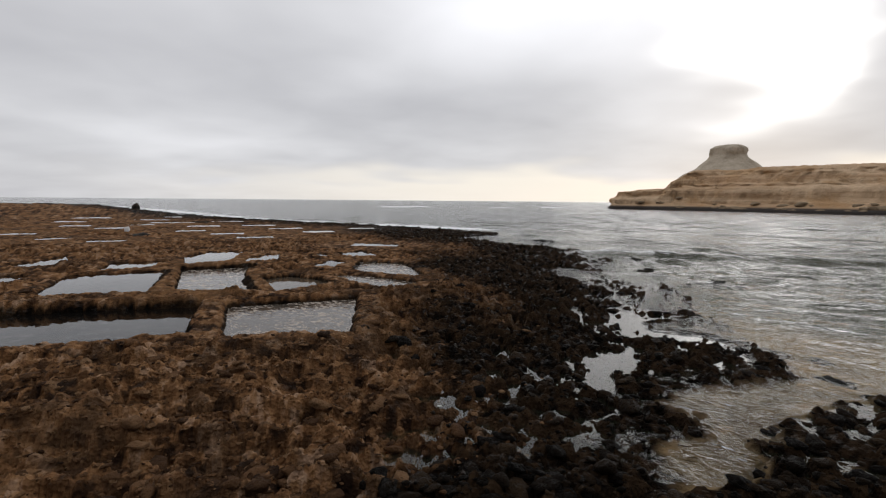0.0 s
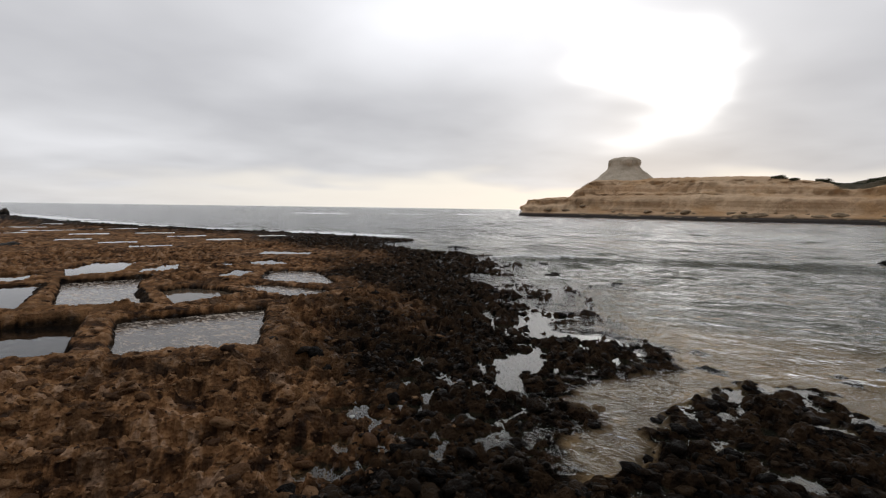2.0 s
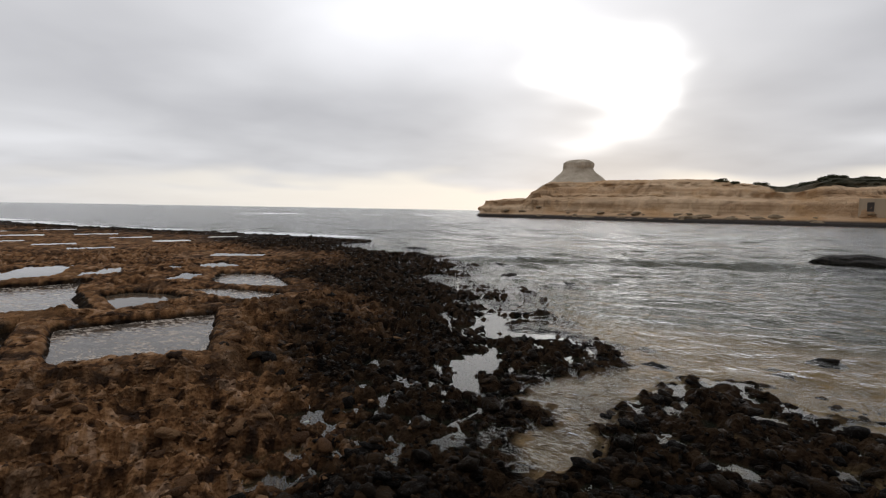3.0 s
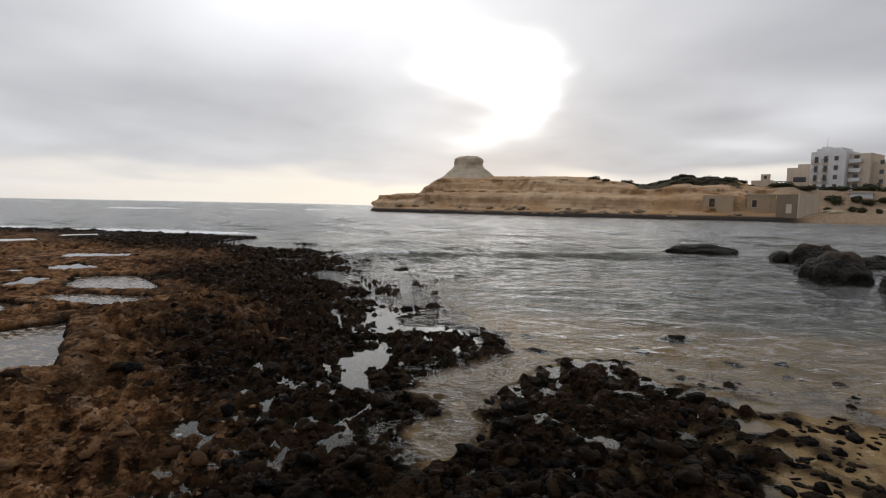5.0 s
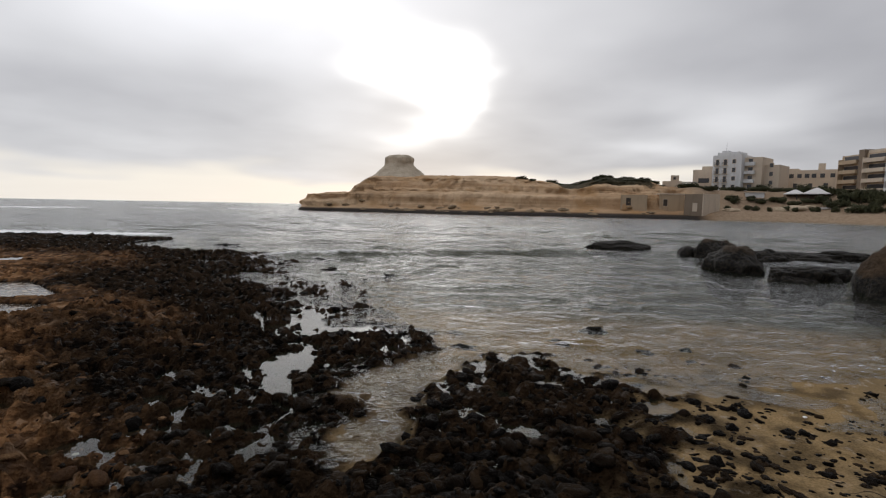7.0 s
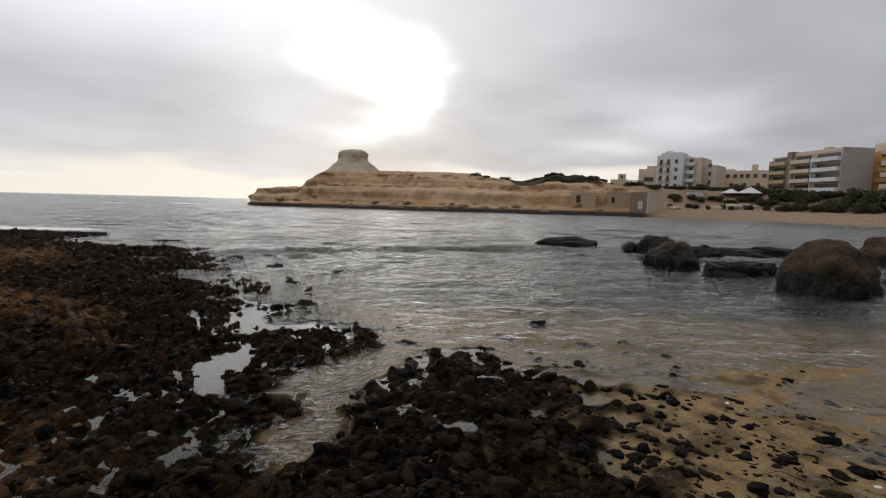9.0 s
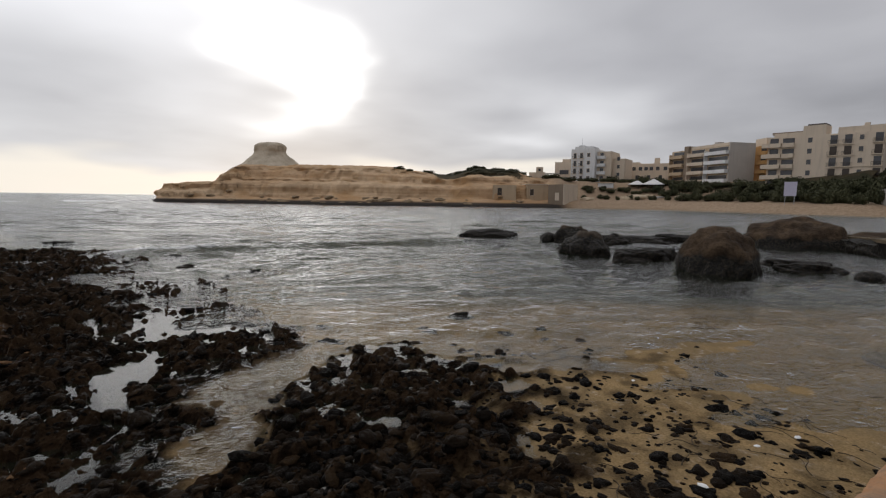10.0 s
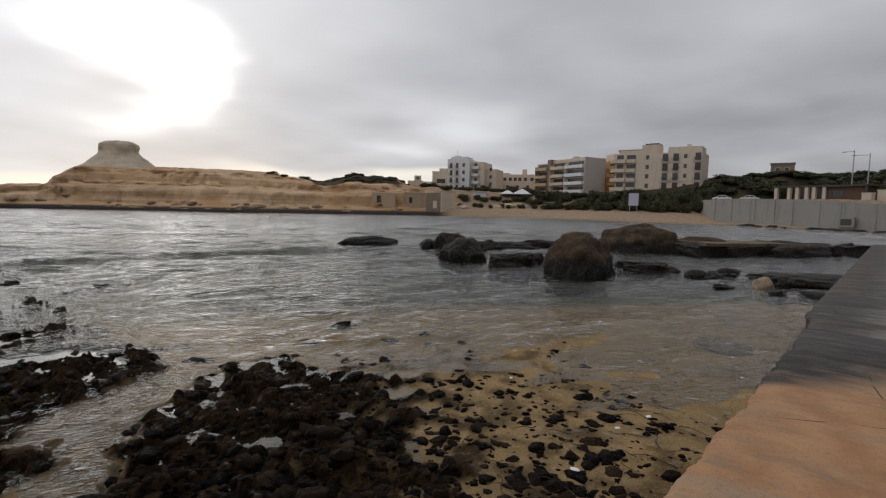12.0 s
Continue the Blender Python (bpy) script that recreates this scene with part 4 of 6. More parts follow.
# skyline of the headland: bearing, elevation in degrees
SKYLINE = [(15, 0.2), (20, 0.75), (21.5, 1.05), (25.5, 1.45), (27.1, 2.75), (28.2, 3.1), (34.4, 3.35), (40.4, 3.5), (44, 3.2), (48, 2.85), (51.5, 2.6), (54.3, 3.3), (58.6, 3.25), (60.2, 2.65), (64, 2.0), (75, 1.8), (85, 2.0), (91, 2.6), (93, 3.1), (98, 3.35), (106, 3.6), (130, 3.7)]


def coast_point(s):
    """Smooth line through the coast's corners."""
    i = min(int(s), len(COAST) - 2)
    p = [Vector(COAST[min(max(i + k, 0), len(COAST) - 1)]) for k in (-1, 0, 1, 2)]
    t = s - i
    return 0.5 * (2 * p[1] + (p[2] - p[0]) * t + (2 * p[0] - 5 * p[1] + 4 * p[2] - p[3]) * t * t + (3 * p[1] - p[0] - 3 * p[2] + p[3]) * t ** 3)


def far_land():
    ns, nd = 640, 130
    S = np.linspace(0, len(COAST) - 1.001, ns)
    line = np.array([coast_point(s) for s in S])
    tan = np.gradient(line, axis=0)
    nrm = np.stack([-tan[:, 1], tan[:, 0]], -1)
    nrm /= np.linalg.norm(nrm, axis=1)[:, None]
    for _ in range(30):
        nrm[1:-1] = (nrm[:-2] + nrm[1:-1] + nrm[2:]) / 3
    nrm /= np.linalg.norm(nrm, axis=1)[:, None]
    az = np.degrees(np.arctan2(line[:, 0] - 0.4, line[:, 1]))
    beach = smooth(63.5, 66, az)
    road = smooth(92.4, 93.2, az)
    u = np.linspace(0, 1, nd)
    D = 70 * u ** 1.25
    verts = np.zeros((ns, nd, 3))
    for i in range(ns):
        crest = float(np.interp(az[i], (20, 24, 27.5, 40, 58, 66, 84, 92), (5, 13, 27, 27, 27, 40, 40, 56)))
        cx, cy = line[i] + nrm[i] * crest
        R, el_c = math.hypot(cx - 0.4, cy), float(np.interp(math.degrees(math.atan2(cx - 0.4, cy)), *zip(*SKYLINE)))
        ztop = 2.5 + R * math.tan(radians(el_c))
        q = D / crest
        # stepped cliff of soft limestone over a dark wave-cut ledge
        cliff = 0.7 * smooth(0, 0.06, q) + 0.35 * smooth(0.1, 0.24, q) * min(3.0, ztop) * 0.5
        cliff += (ztop - 1.2) * (0.10 * smooth(0.22, 0.36, q) + 0.40 * smooth(0.38, 0.47, q) + 0.10 * smooth(0.5, 0.68, q) + 0.22 * smooth(0.69, 0.75, q) + 0.18 * smooth(0.78, 1.0, q))
        bank = 2.9 * smooth(-0.08, 0.25, q) - 0.35 + (ztop - 2.55) * smooth(0.22, 0.75, q)
        terrace = 0.5 * smooth(0, 0.03, q) + 5.3 * smooth(4.1, 4.3, D) - 0.6 * smooth(98, 106, az[i]) + (ztop - 5.8) * smooth(0.5, 1.0, q)
        bank = bank * (1 - road[i]) + terrace * road[i]
        z = cliff * (1 - beach[i]) + bank * beach[i] - 0.35 * (1 - smooth(0, 0.03, q))
        z += np.where(D > crest, np.tan(radians(el_c - 0.25)) * (D - crest), 0)
        verts[i, :, 0] = line[i, 0] + nrm[i, 0] * (D - 1.0)
        verts[i, :, 1] = line[i, 1] + nrm[i, 1] * (D - 1.0)
        verts[i, :, 2] = z
    X, Y = verts[..., 0].copy(), verts[..., 1].copy()
    rough = smooth(0.5, 3, verts[..., 2])
    verts[..., 2] += rough * (1.0 * fbm(X * 0.07, Y * 0.07, 4) + 0.35 * fbm(X * 0.4, Y * 0.4, 3)) * (1 - 0.75 * beach[:, None])
    keep = verts[..., 2].copy()
    push = (1 - beach[:, None]) * rough * (3.0 * fbm(X * 0.085 + 3, Y * 0.085, 4) + 1.5 * fbm(verts[..., 2] * 0.6, X * 0.03 + Y * 0.03, 3) + 0.9 * fbm(X * 0.5, Y * 0.5 + verts[..., 2], 4))
    verts[..., 0] += nrm[:, None, 0] * push
    verts[..., 1] += nrm[:, None, 1] * push
    me = bpy.data.meshes.new("headland")
    idx = np.arange(ns * nd).reshape(ns, nd)
    quads = np.stack([idx[:-1, :-1], idx[1:, :-1], idx[1:, 1:], idx[:-1, 1:]], -1).reshape(-1, 4)
    me.from_pydata(verts.reshape(-1, 3).tolist(), [], quads.tolist())
    me.polygons.foreach_set("use_smooth", np.ones(len(me.polygons), bool))
    me.attributes.new("beach", "FLOAT", "POINT").data.foreach_set("value", np.repeat(beach, nd).astype(np.float32))
    inland = np.broadcast_to(D[None, :], (ns, nd))
    ledge = smooth(1.6, 0.9, keep) * (1 - beach[:, None]) * smooth(9.5, 7.5, inland)
    ledge = np.maximum(ledge, 0.0)
    azz = np.broadcast_to(az[:, None], (ns, nd))
    scrub = np.maximum(smooth(49, 52, azz) * smooth(62, 60, azz) * smooth(20, 24, inland), smooth(91, 93, azz) * smooth(18, 22, inland))
    scrub = np.maximum(scrub, (0.35 + 0.4 * smooth(75, 78, azz)) * smooth(66, 70, azz) * smooth(10, 13, inland))
    for key, val in (("ledge", ledge), ("scrub", scrub)):
        me.attributes.new(key, "FLOAT", "POINT").data.foreach_set("value", val.ravel().astype(np.float32))
    me.materials.append(M_CLIFF)
    return tagged(new("headland", me), "ochre limestone headland with cliffs, ledges and a sandy bay", "headland", kind="structure")


far_land()


def mesa():
    """The clay hill with a flat top that stands on the headland."""
    rings = [(0.0, 26.0), (0.30, 19.5), (0.50, 13.2), (0.62, 9.9), (0.70, 8.1), (0.76, 7.1), (0.80, 6.75), (0.825, 6.85), (0.87, 6.85), (0.925, 6.6), (0.955, 5.9), (0.985, 4.6), (1.0, 1.6)]
    bm = bmesh.new()
    nseg, levels, base = 96, 60, 5.5
    height = 20.4
    rows = []
    for k in range(levels):
        t = k / (levels - 1)
        r = float(np.interp(t, [a for a, _ in rings], [b for _, b in rings]))
        row = []
        for j in range(nseg):
            a = 2 * math.pi * j / nseg
            p = Vector((math.cos(a), math.sin(a), t * 4))
            rr = r * (1 + 0.09 * noise.noise(p * 1.7) + 0.06 * noise.noise(Vector((p.x * 4, p.y * 4, t * 1.2))) + (0.05 * noise.noise(Vector((p.x * 9, p.y * 9, t * 14))) if t > 0.78 else 0.0))
            row.append(bm.verts.new((math.cos(a) * rr, math.sin(a) * rr, base + t * height + 0.25 * noise.noise(p * 3))))
        rows.append(row)
    for a, b in zip(rows, rows[1:]):
        for j in range(nseg):
            bm.faces.new((a[j], a[(j + 1) % nseg], b[(j + 1) % nseg], b[j])).smooth = True
    bm.faces.new(rows[-1])
    ob = tagged(part("clay_hill", bm, M_CLAY), "pale grey clay hill with a flat rocky cap", "hill", kind="structure")
    ob.location = (120.3, 199.0, 0)
    return ob


mesa()


# ---- buildings across the bay ----
def at(az, r):
    """Plan position by bearing (degrees) and distance from the pier's viewpoint."""
    return Vector((0.5 + r * math.sin(radians(az)), -0.15 + r * math.cos(radians(az))))


def rise(r, el):
    return 2.5 + r * math.tan(radians(el))


class Front:
    """A thing whose facade runs from a to b; local x along it, y away from the sea, z up."""

    def __init__(self, name, a, b, label, category, group="", kind=""):
        self.width = (b - a).length
        self.root = thing(name, a.x, a.y, 0, label, category, group, math.degrees(math.atan2(b.y - a.y, b.x - a.x)), kind)

    def block(self, name, x0, x1, y0, y1, z0, z1, mat, label=""):
        return part(name, boxed(x0, y0, z0, x1, y1, z1), mat, self.root, label)

    def window(self, x, z, w, h, y=0.0, frame=True, mat=None, name="window"):
        """A recessed pane in a raised surround."""
        bm = bmesh.new()
        t = 0.12
        for d in ((x - w / 2 - t, y - 0.08, z - t, x + w / 2 + t, y + 0.02, z), (x - w / 2 - t, y - 0.08, z + h, x + w / 2 + t, y + 0.02, z + h + t), (x - w / 2 - t, y - 0.08, z, x - w / 2, y + 0.02, z + h), (x + w / 2, y - 0.08, z, x + w / 2 + t, y + 0.02, z + h)):
            box(bm, *d)
        win = part(name, bm, M_CREAM if frame else M_SHUTTER, self.root)
        part("pane", boxed(x - w / 2, y - 0.03, z, x + w / 2, y + 0.015, z + h), mat or M_GLASS, win)
        return win

    def balcony(self, x0, x1, z, depth=1.3, y=0.0, solid=True, mat=None):
        slab = part("balcony", boxed(x0, y - depth, z - 0.18, x1, y - 0.003, z), mat or M_CREAM, self.root)
        bm = bmesh.new()
        if solid:
            box(bm, x0, y - depth, z + 0.004, x1, y - depth + 0.12, z + 0.95)
            box(bm, x0, y - depth + 0.124, z + 0.004, x0 + 0.12, y - 0.004, z + 0.95)
            box(bm, x1 - 0.12, y - depth + 0.124, z + 0.004, x1, y - 0.004, z + 0.95)
            part("parapet", bm, mat or M_CREAM, slab)
        else:
            box(bm, x0, y - depth, z + 0.95, x1, y - depth + 0.06, z + 1.02)
            k = x0
            while k < x1:
                box(bm, k, y - depth, z + 0.004, k + 0.04, y - depth + 0.04, z + 0.946)
                k += 0.22
            part("railing", bm, M_SHUTTER, slab)
        return slab


def loggia_shade_pane(f, x0, x1, z, h, depth=0.0):
    """Flat dark pane for a loggia's shade and its doors, behind a balcony."""
    f.window((x0 + x1) / 2, z, x1 - x0, h, depth, mat=M_GLASS, name="balcony_door")


def white_tower():
    a, b = at(64.7, 195), at(67.2, 192)
    f = Front("apartment_building", a, b, "tall white plastered apartment block with rows of balconies", "building", "buildings round the bay")
    w = f.width
    f.block("wall", 0, w, 0, 11, 6, 21.6, M_WHITE)
    f.block("roof_parapet", 1.2, w - 1.0, 0.5, 8, 21.6, 22.5, M_WHITE)
    f.block("stair_tower", 2.0, 4.0, 2, 5, 22.5, 23.2, M_WHITE)
    part("aerial", boxed(3.0, 3.0, 23.2, 3.06, 3.06, 26.0), M_STEEL, f.root)
    f.block("side_wing", w, w + 5.2, 3.0, 14, 6, 20.6, M_CREAM)
    f.block("rear_wing", w + 5.2, w + 9.5, 5.5, 16, 6, 18.0, M_CREAM)
    for k in range(4):
        z = 9.6 + 2.85 * k
        for x in (1.5, 4.0):
            f.window(x, z, 0.95, 1.9, name="balcony_door")
            f.balcony(x - 0.9, x + 0.9, z - 0.05, 0.7, solid=False)
        f.window(6.7, z + 0.5, 1.0, 1.3)
        f.window(w + 1.8, z + 0.2, 1.3, 1.8, 3.0)
        f.balcony(w + 0.2, w + 3.2, z - 0.1, 1.2, 3.0, mat=M_WHITE)
        f.window(w + 7.2, z - 0.9, 1.0, 1.3, 5.5)


def small_block():
    f = Front("low_block", at(62.95, 200), at(64.65, 199), "cream stone house with a flat stepped roof", "building", "buildings round the bay")
    f.block("wall", 0, f.width, 0, 8, 6, 17.2, M_CREAM)
    f.block("roof_room", f.width * 0.45, f.width - 0.2, 1, 6, 17.2, 18.4, M_CREAM)
    f.window(f.width * 0.6, 12.6, 3.2, 1.4, frame=False)


def long_building():
    f = Front("long_building", at(69.7, 214), at(75.4, 212), "long low cream limestone building with small square windows", "building", "buildings round the bay")
    w = f.width
    f.block("wall", 0, w, 0, 10, 6, 17.3, M_CREAM)
    f.block("roof_parapet", 1.5, w * 0.38, 0.3, 6, 17.3, 17.9, M_CREAM)
    f.block("chimney", w * 0.63, w * 0.72, 2, 4, 17.3, 19.6, M_CREAM)
    f.block("porch", -2.5, w * 0.24, -3.0, -0.004, 6, 15.2, M_CREAM)
    for k, x in enumerate((0.29, 0.40, 0.50, 0.59, 0.70, 0.83, 0.93)):
        f.window(w * x, 14.6, 1.3, 1.4)
    for x in (0.35, 0.55, 0.75):
        f.window(w * x, 11.2, 1.2, 1.5)


def balcony_block():
    f = Front("apartment_building", at(75.0, 200), at(80.3, 180), "four-storey apartment block with deep balconies and a plain grey side", "building", "buildings round the bay")
    w = f.width
    f.block("wall", 0, w - 0.35, 0.0, 9.2, 5.5, 20.4, M_BUFF)
    f.block("side_wall", w - 0.35, w, -0.3, 9.5, 5.5, 21.3, M_GREY, "plain grey rendered side wall")
    f.block("roof_parapet", w * 0.33, w - 0.36, 0.2, 9, 20.4, 21.3, M_CREAM)
    f.block("stair_tower", w * 0.27, w * 0.345, -0.9, 3, 5.5, 21.6, M_BROWN, "narrow brown stair tower")
    f.block("water_tank", w * 0.62, w * 0.69, 3, 5, 21.3, 22.3, M_GREY)
    bays = ((0.02, 0.26, M_BUFF), (0.355, 0.62, M_CREAM), (0.65, 0.985, M_WHITE))
    for k in range(5):
        z = 6.0 + 2.95 * k
        for n, (x0, x1, mat) in enumerate(bays):
            if z + 2.4 < 20.3:
                loggia_shade_pane(f, w * x0 + 0.5, w * x1 - 0.5, z + 0.05, 2.15)
            f.balcony(w * x0, w * x1, z, 1.5, mat=mat)
    for n, (x0, x1, mat) in enumerate(bays):
        f.block("pier_wall", w * x0 - 0.15, w * x0 - 0.005, -1.5, -0.004, 5.5, 19.2, mat)


def orange_block():
    f = Front("orange_building", at(81.5, 196), at(83.6, 184), "ochre-orange plastered apartment building with a stair tower", "building", "buildings round the bay")
    w = f.width
    f.block("wall", 0, w, 0, 12, 5.5, 20.5, M_ORANGE)
    f.block("stair_tower", w * 0.30, w * 0.72, 1.0, 6, 20.5, 23.0, M_CREAM)
    for k in range(5):
        z = 6.6 + 2.9 * k
        f.window(w * 0.14, z, 1.2, 1.5)
        f.window(w * 0.78, z - 0.2, 2.6, 1.9, frame=False)
        f.balcony(w * 0.56, w * 0.98, z - 0.6, 1.2, mat=M_ORANGE)


def corner_block():
    f = Front("apartment_building", at(83.4, 168), at(91.85, 163), "large cream apartment block with corner balconies and tall windows", "building", "buildings round the bay")
    w = f.width
    f.block("wall", 0, w, 0, 14, 6, 20.6, M_CREAM)
    f.block("roof_parapet", w * 0.05, w * 0.32, 0.3, 12, 20.6, 21.7, M_CREAM)
    f.block("stair_tower", w * 0.32, w * 0.52, 0.0, 6, 20.6, 23.2, M_CREAM)
    f.block("tower_cap", w * 0.355, w * 0.515, 0.4, 5.6, 23.2, 23.6, M_SHUTTER)
    f.block("roof_room", w * 0.62, w * 0.99, 0.5, 9, 20.6, 22.2, M_CREAM)
    f.block("vent_stack", w * 0.82, w * 0.86, 1.5, 2.6, 22.2, 23.0, M_CREAM)
    f.block("roof_ridge", w * 0.0, w * 0.30, 3, 9, 21.7, 22.3, M_BROWN)
    for k in range(5):
        z = 6.5 + 2.9 * k
        f.window(w * 0.195, z + 0.55, 2.5, 1.45, frame=False)
        f.window(w * 0.06, z + 0.1, 1.8, 2.0, frame=False, name="balcony_door")
        f.balcony(-1.2, w * 0.135, z - 0.15, 1.5)
        f.balcony(w * 0.14, w * 0.25, z - 0.15, 0.9)
        f.window(w * 0.39, z + 0.6, 1.0, 1.3)
        if z > 8:
            for x in (0.595, 0.715, 0.955):
                f.window(w * x, z - 0.1, 1.5, 2.2, name="balcony_door", mat=M_SHUTTER if k % 2 else None)
                f.balcony(w * x - 1.2, w * x + 1.2, z - 0.22, 0.5, solid=False)
            f.window(w * 0.82, z + 0.6, 0.9, 1.2)
    part("string_course", boxed(w * 0.53, -0.12, 11.9, w, -0.004, 12.15), M_CREAM, f.root)


def shore_houses():
    g = "boat houses at the cliff foot"
    f = Front("boat_house", at(56.0, 160), at(58.7, 160), "buff stone-block boat house built against the cliff", "hut", g)
    f.block("wall", 0, f.width, 0, 6, 1.5, 7.0, M_BUFF)
    f.window(f.width * 0.3, 3.9, 1.1, 2.0, name="door", frame=False, mat=M_SHUTTER)
    f = Front("boat_house", at(59.9, 164), at(62.25, 166), "flat-roofed buff stone boat house beside the beach", "hut", g)
    f.block("wall", 0, f.width, 0, 7, 2.0, 7.3, M_BUFF)
    f.block("roof_edge", -0.2, f.width + 0.2, -0.2, 7, 7.3, 7.6, M_CREAM)
    f.window(f.width * 0.25, 3.8, 1.2, 2.0, name="door", mat=M_SHUTTER)
    f = Front("boat_house", at(62.3, 161), at(64.0, 158), "brown stone boat house with a pale door", "hut", g)
    f.block("wall", 0, f.width, 0, 4, 1.0, 7.3, M_BROWN)
    f.block("end_wall", f.width, f.width + 0.3, -0.1, 8, 1.0, 7.4, M_CREAM)
    f.window(f.width * 0.6, 2.4, 1.2, 2.2, name="door", mat=M_CREAM)
    f = Front("boat_house", at(64.1, 163), at(65.05, 163), "small cream boat house with one window", "hut", g)
    f.block("wall", 0, f.width, 0, 5, 1.5, 7.3, M_CREAM)
    f.window(f.width * 0.5, 4.6, 0.7, 0.9)
    f = Front("ridge_house", at(60.1, 190), at(61.95, 190), "small cream house standing on the ridge", "house")
    f.block("wall", 0, f.width, 0, 6, 8, 12.7, M_CREAM)
    f.block("roof_room", f.width * 0.42, f.width * 0.85, 0.5, 4, 12.7, 14.7, M_CREAM)
    f.window(f.width * 0.62, 13.2, 0.8, 0.9)
    f.block("canopy", f.width + 0.1, f.width + 5.0, 0, 3, 12.2, 12.45, M_GREY)


def terrace_things():
    f = Front("white_kiosk", at(67.7, 180), at(69.3, 180), "white kiosk on the terrace above the beach", "kiosk")
    f.block("body", 0, f.width, 0, 3, 5.6, 8.3, M_WHITE)
    f.block("roof", -0.3, f.width + 0.3, -0.3, 3.2, 8.3, 8.5, M_GREY)
    f = Front("beach_bar", at(70.8, 180), at(74.3, 178), "open beach bar under a white canvas roof", "bar")
    w = f.width
    bm = bmesh.new()
    for x0, x1, zt in ((0, w * 0.45, 9.4), (w * 0.40, w, 9.9)):
        ridge = [bm.verts.new(((x0 + x1) / 2 - 0.3, 2.5, zt)), bm.verts.new(((x0 + x1) / 2 + 0.3, 2.5, zt))]
        low = [bm.verts.new(p) for p in ((x0, 0, 8.1), (x1, 0, 8.1), (x1, 5, 8.1), (x0, 5, 8.1))]
        under = [bm.verts.new((v.co.x, v.co.y, 7.95)) for v in low]
        bm.faces.new((low[0], low[1], ridge[1], ridge[0]))
        bm.faces.new((low[1], low[2], ridge[1]))
        bm.faces.new((low[2], low[3], ridge[0], ridge[1]))
        bm.faces.new((low[3], low[0], ridge[0]))
        bm.faces.new(list(reversed(under)))
        for k in range(4):
            bm.faces.new((under[k], under[(k + 1) % 4], low[(k + 1) % 4], low[k]))
    part("canopy", bm, M_CANVAS, f.root, "white canvas canopy")
    for x in (0.2, w * 0.3, w * 0.55, w * 0.78, w - 0.2):
        f.block("post", x - 0.08, x + 0.08, 0.3, 0.46, 4.5, 7.95, M_SHUTTER)
    f.block("counter", 1.0, w - 1.0, 1.5, 2.2, 4.0, 6.6, M_BROWN)
    f = Front("lifeguard_hut", at(73.7, 172), at(74.75, 172), "small white hut on the beach", "hut")
    f.block("body", 0.2, f.width - 0.2, 0, 1.8, 2.0, 3.7, M_WHITE)
    f.block("roof", 0, f.width, -0.3, 2.1, 3.7, 4.1, M_CANVAS)
    f = Front("notice_board", at(84.95, 146), at(85.95, 146), "large lilac notice board on two posts", "sign")
    f.block("board", 0, f.width, 0, 0.12, 4.2, 7.6, M_BOARD)
    for x in (0.35, f.width - 0.35):
        f.block("post", x - 0.07, x + 0.07, 0.124, 0.26, 1.5, 7.4, M_STEEL)


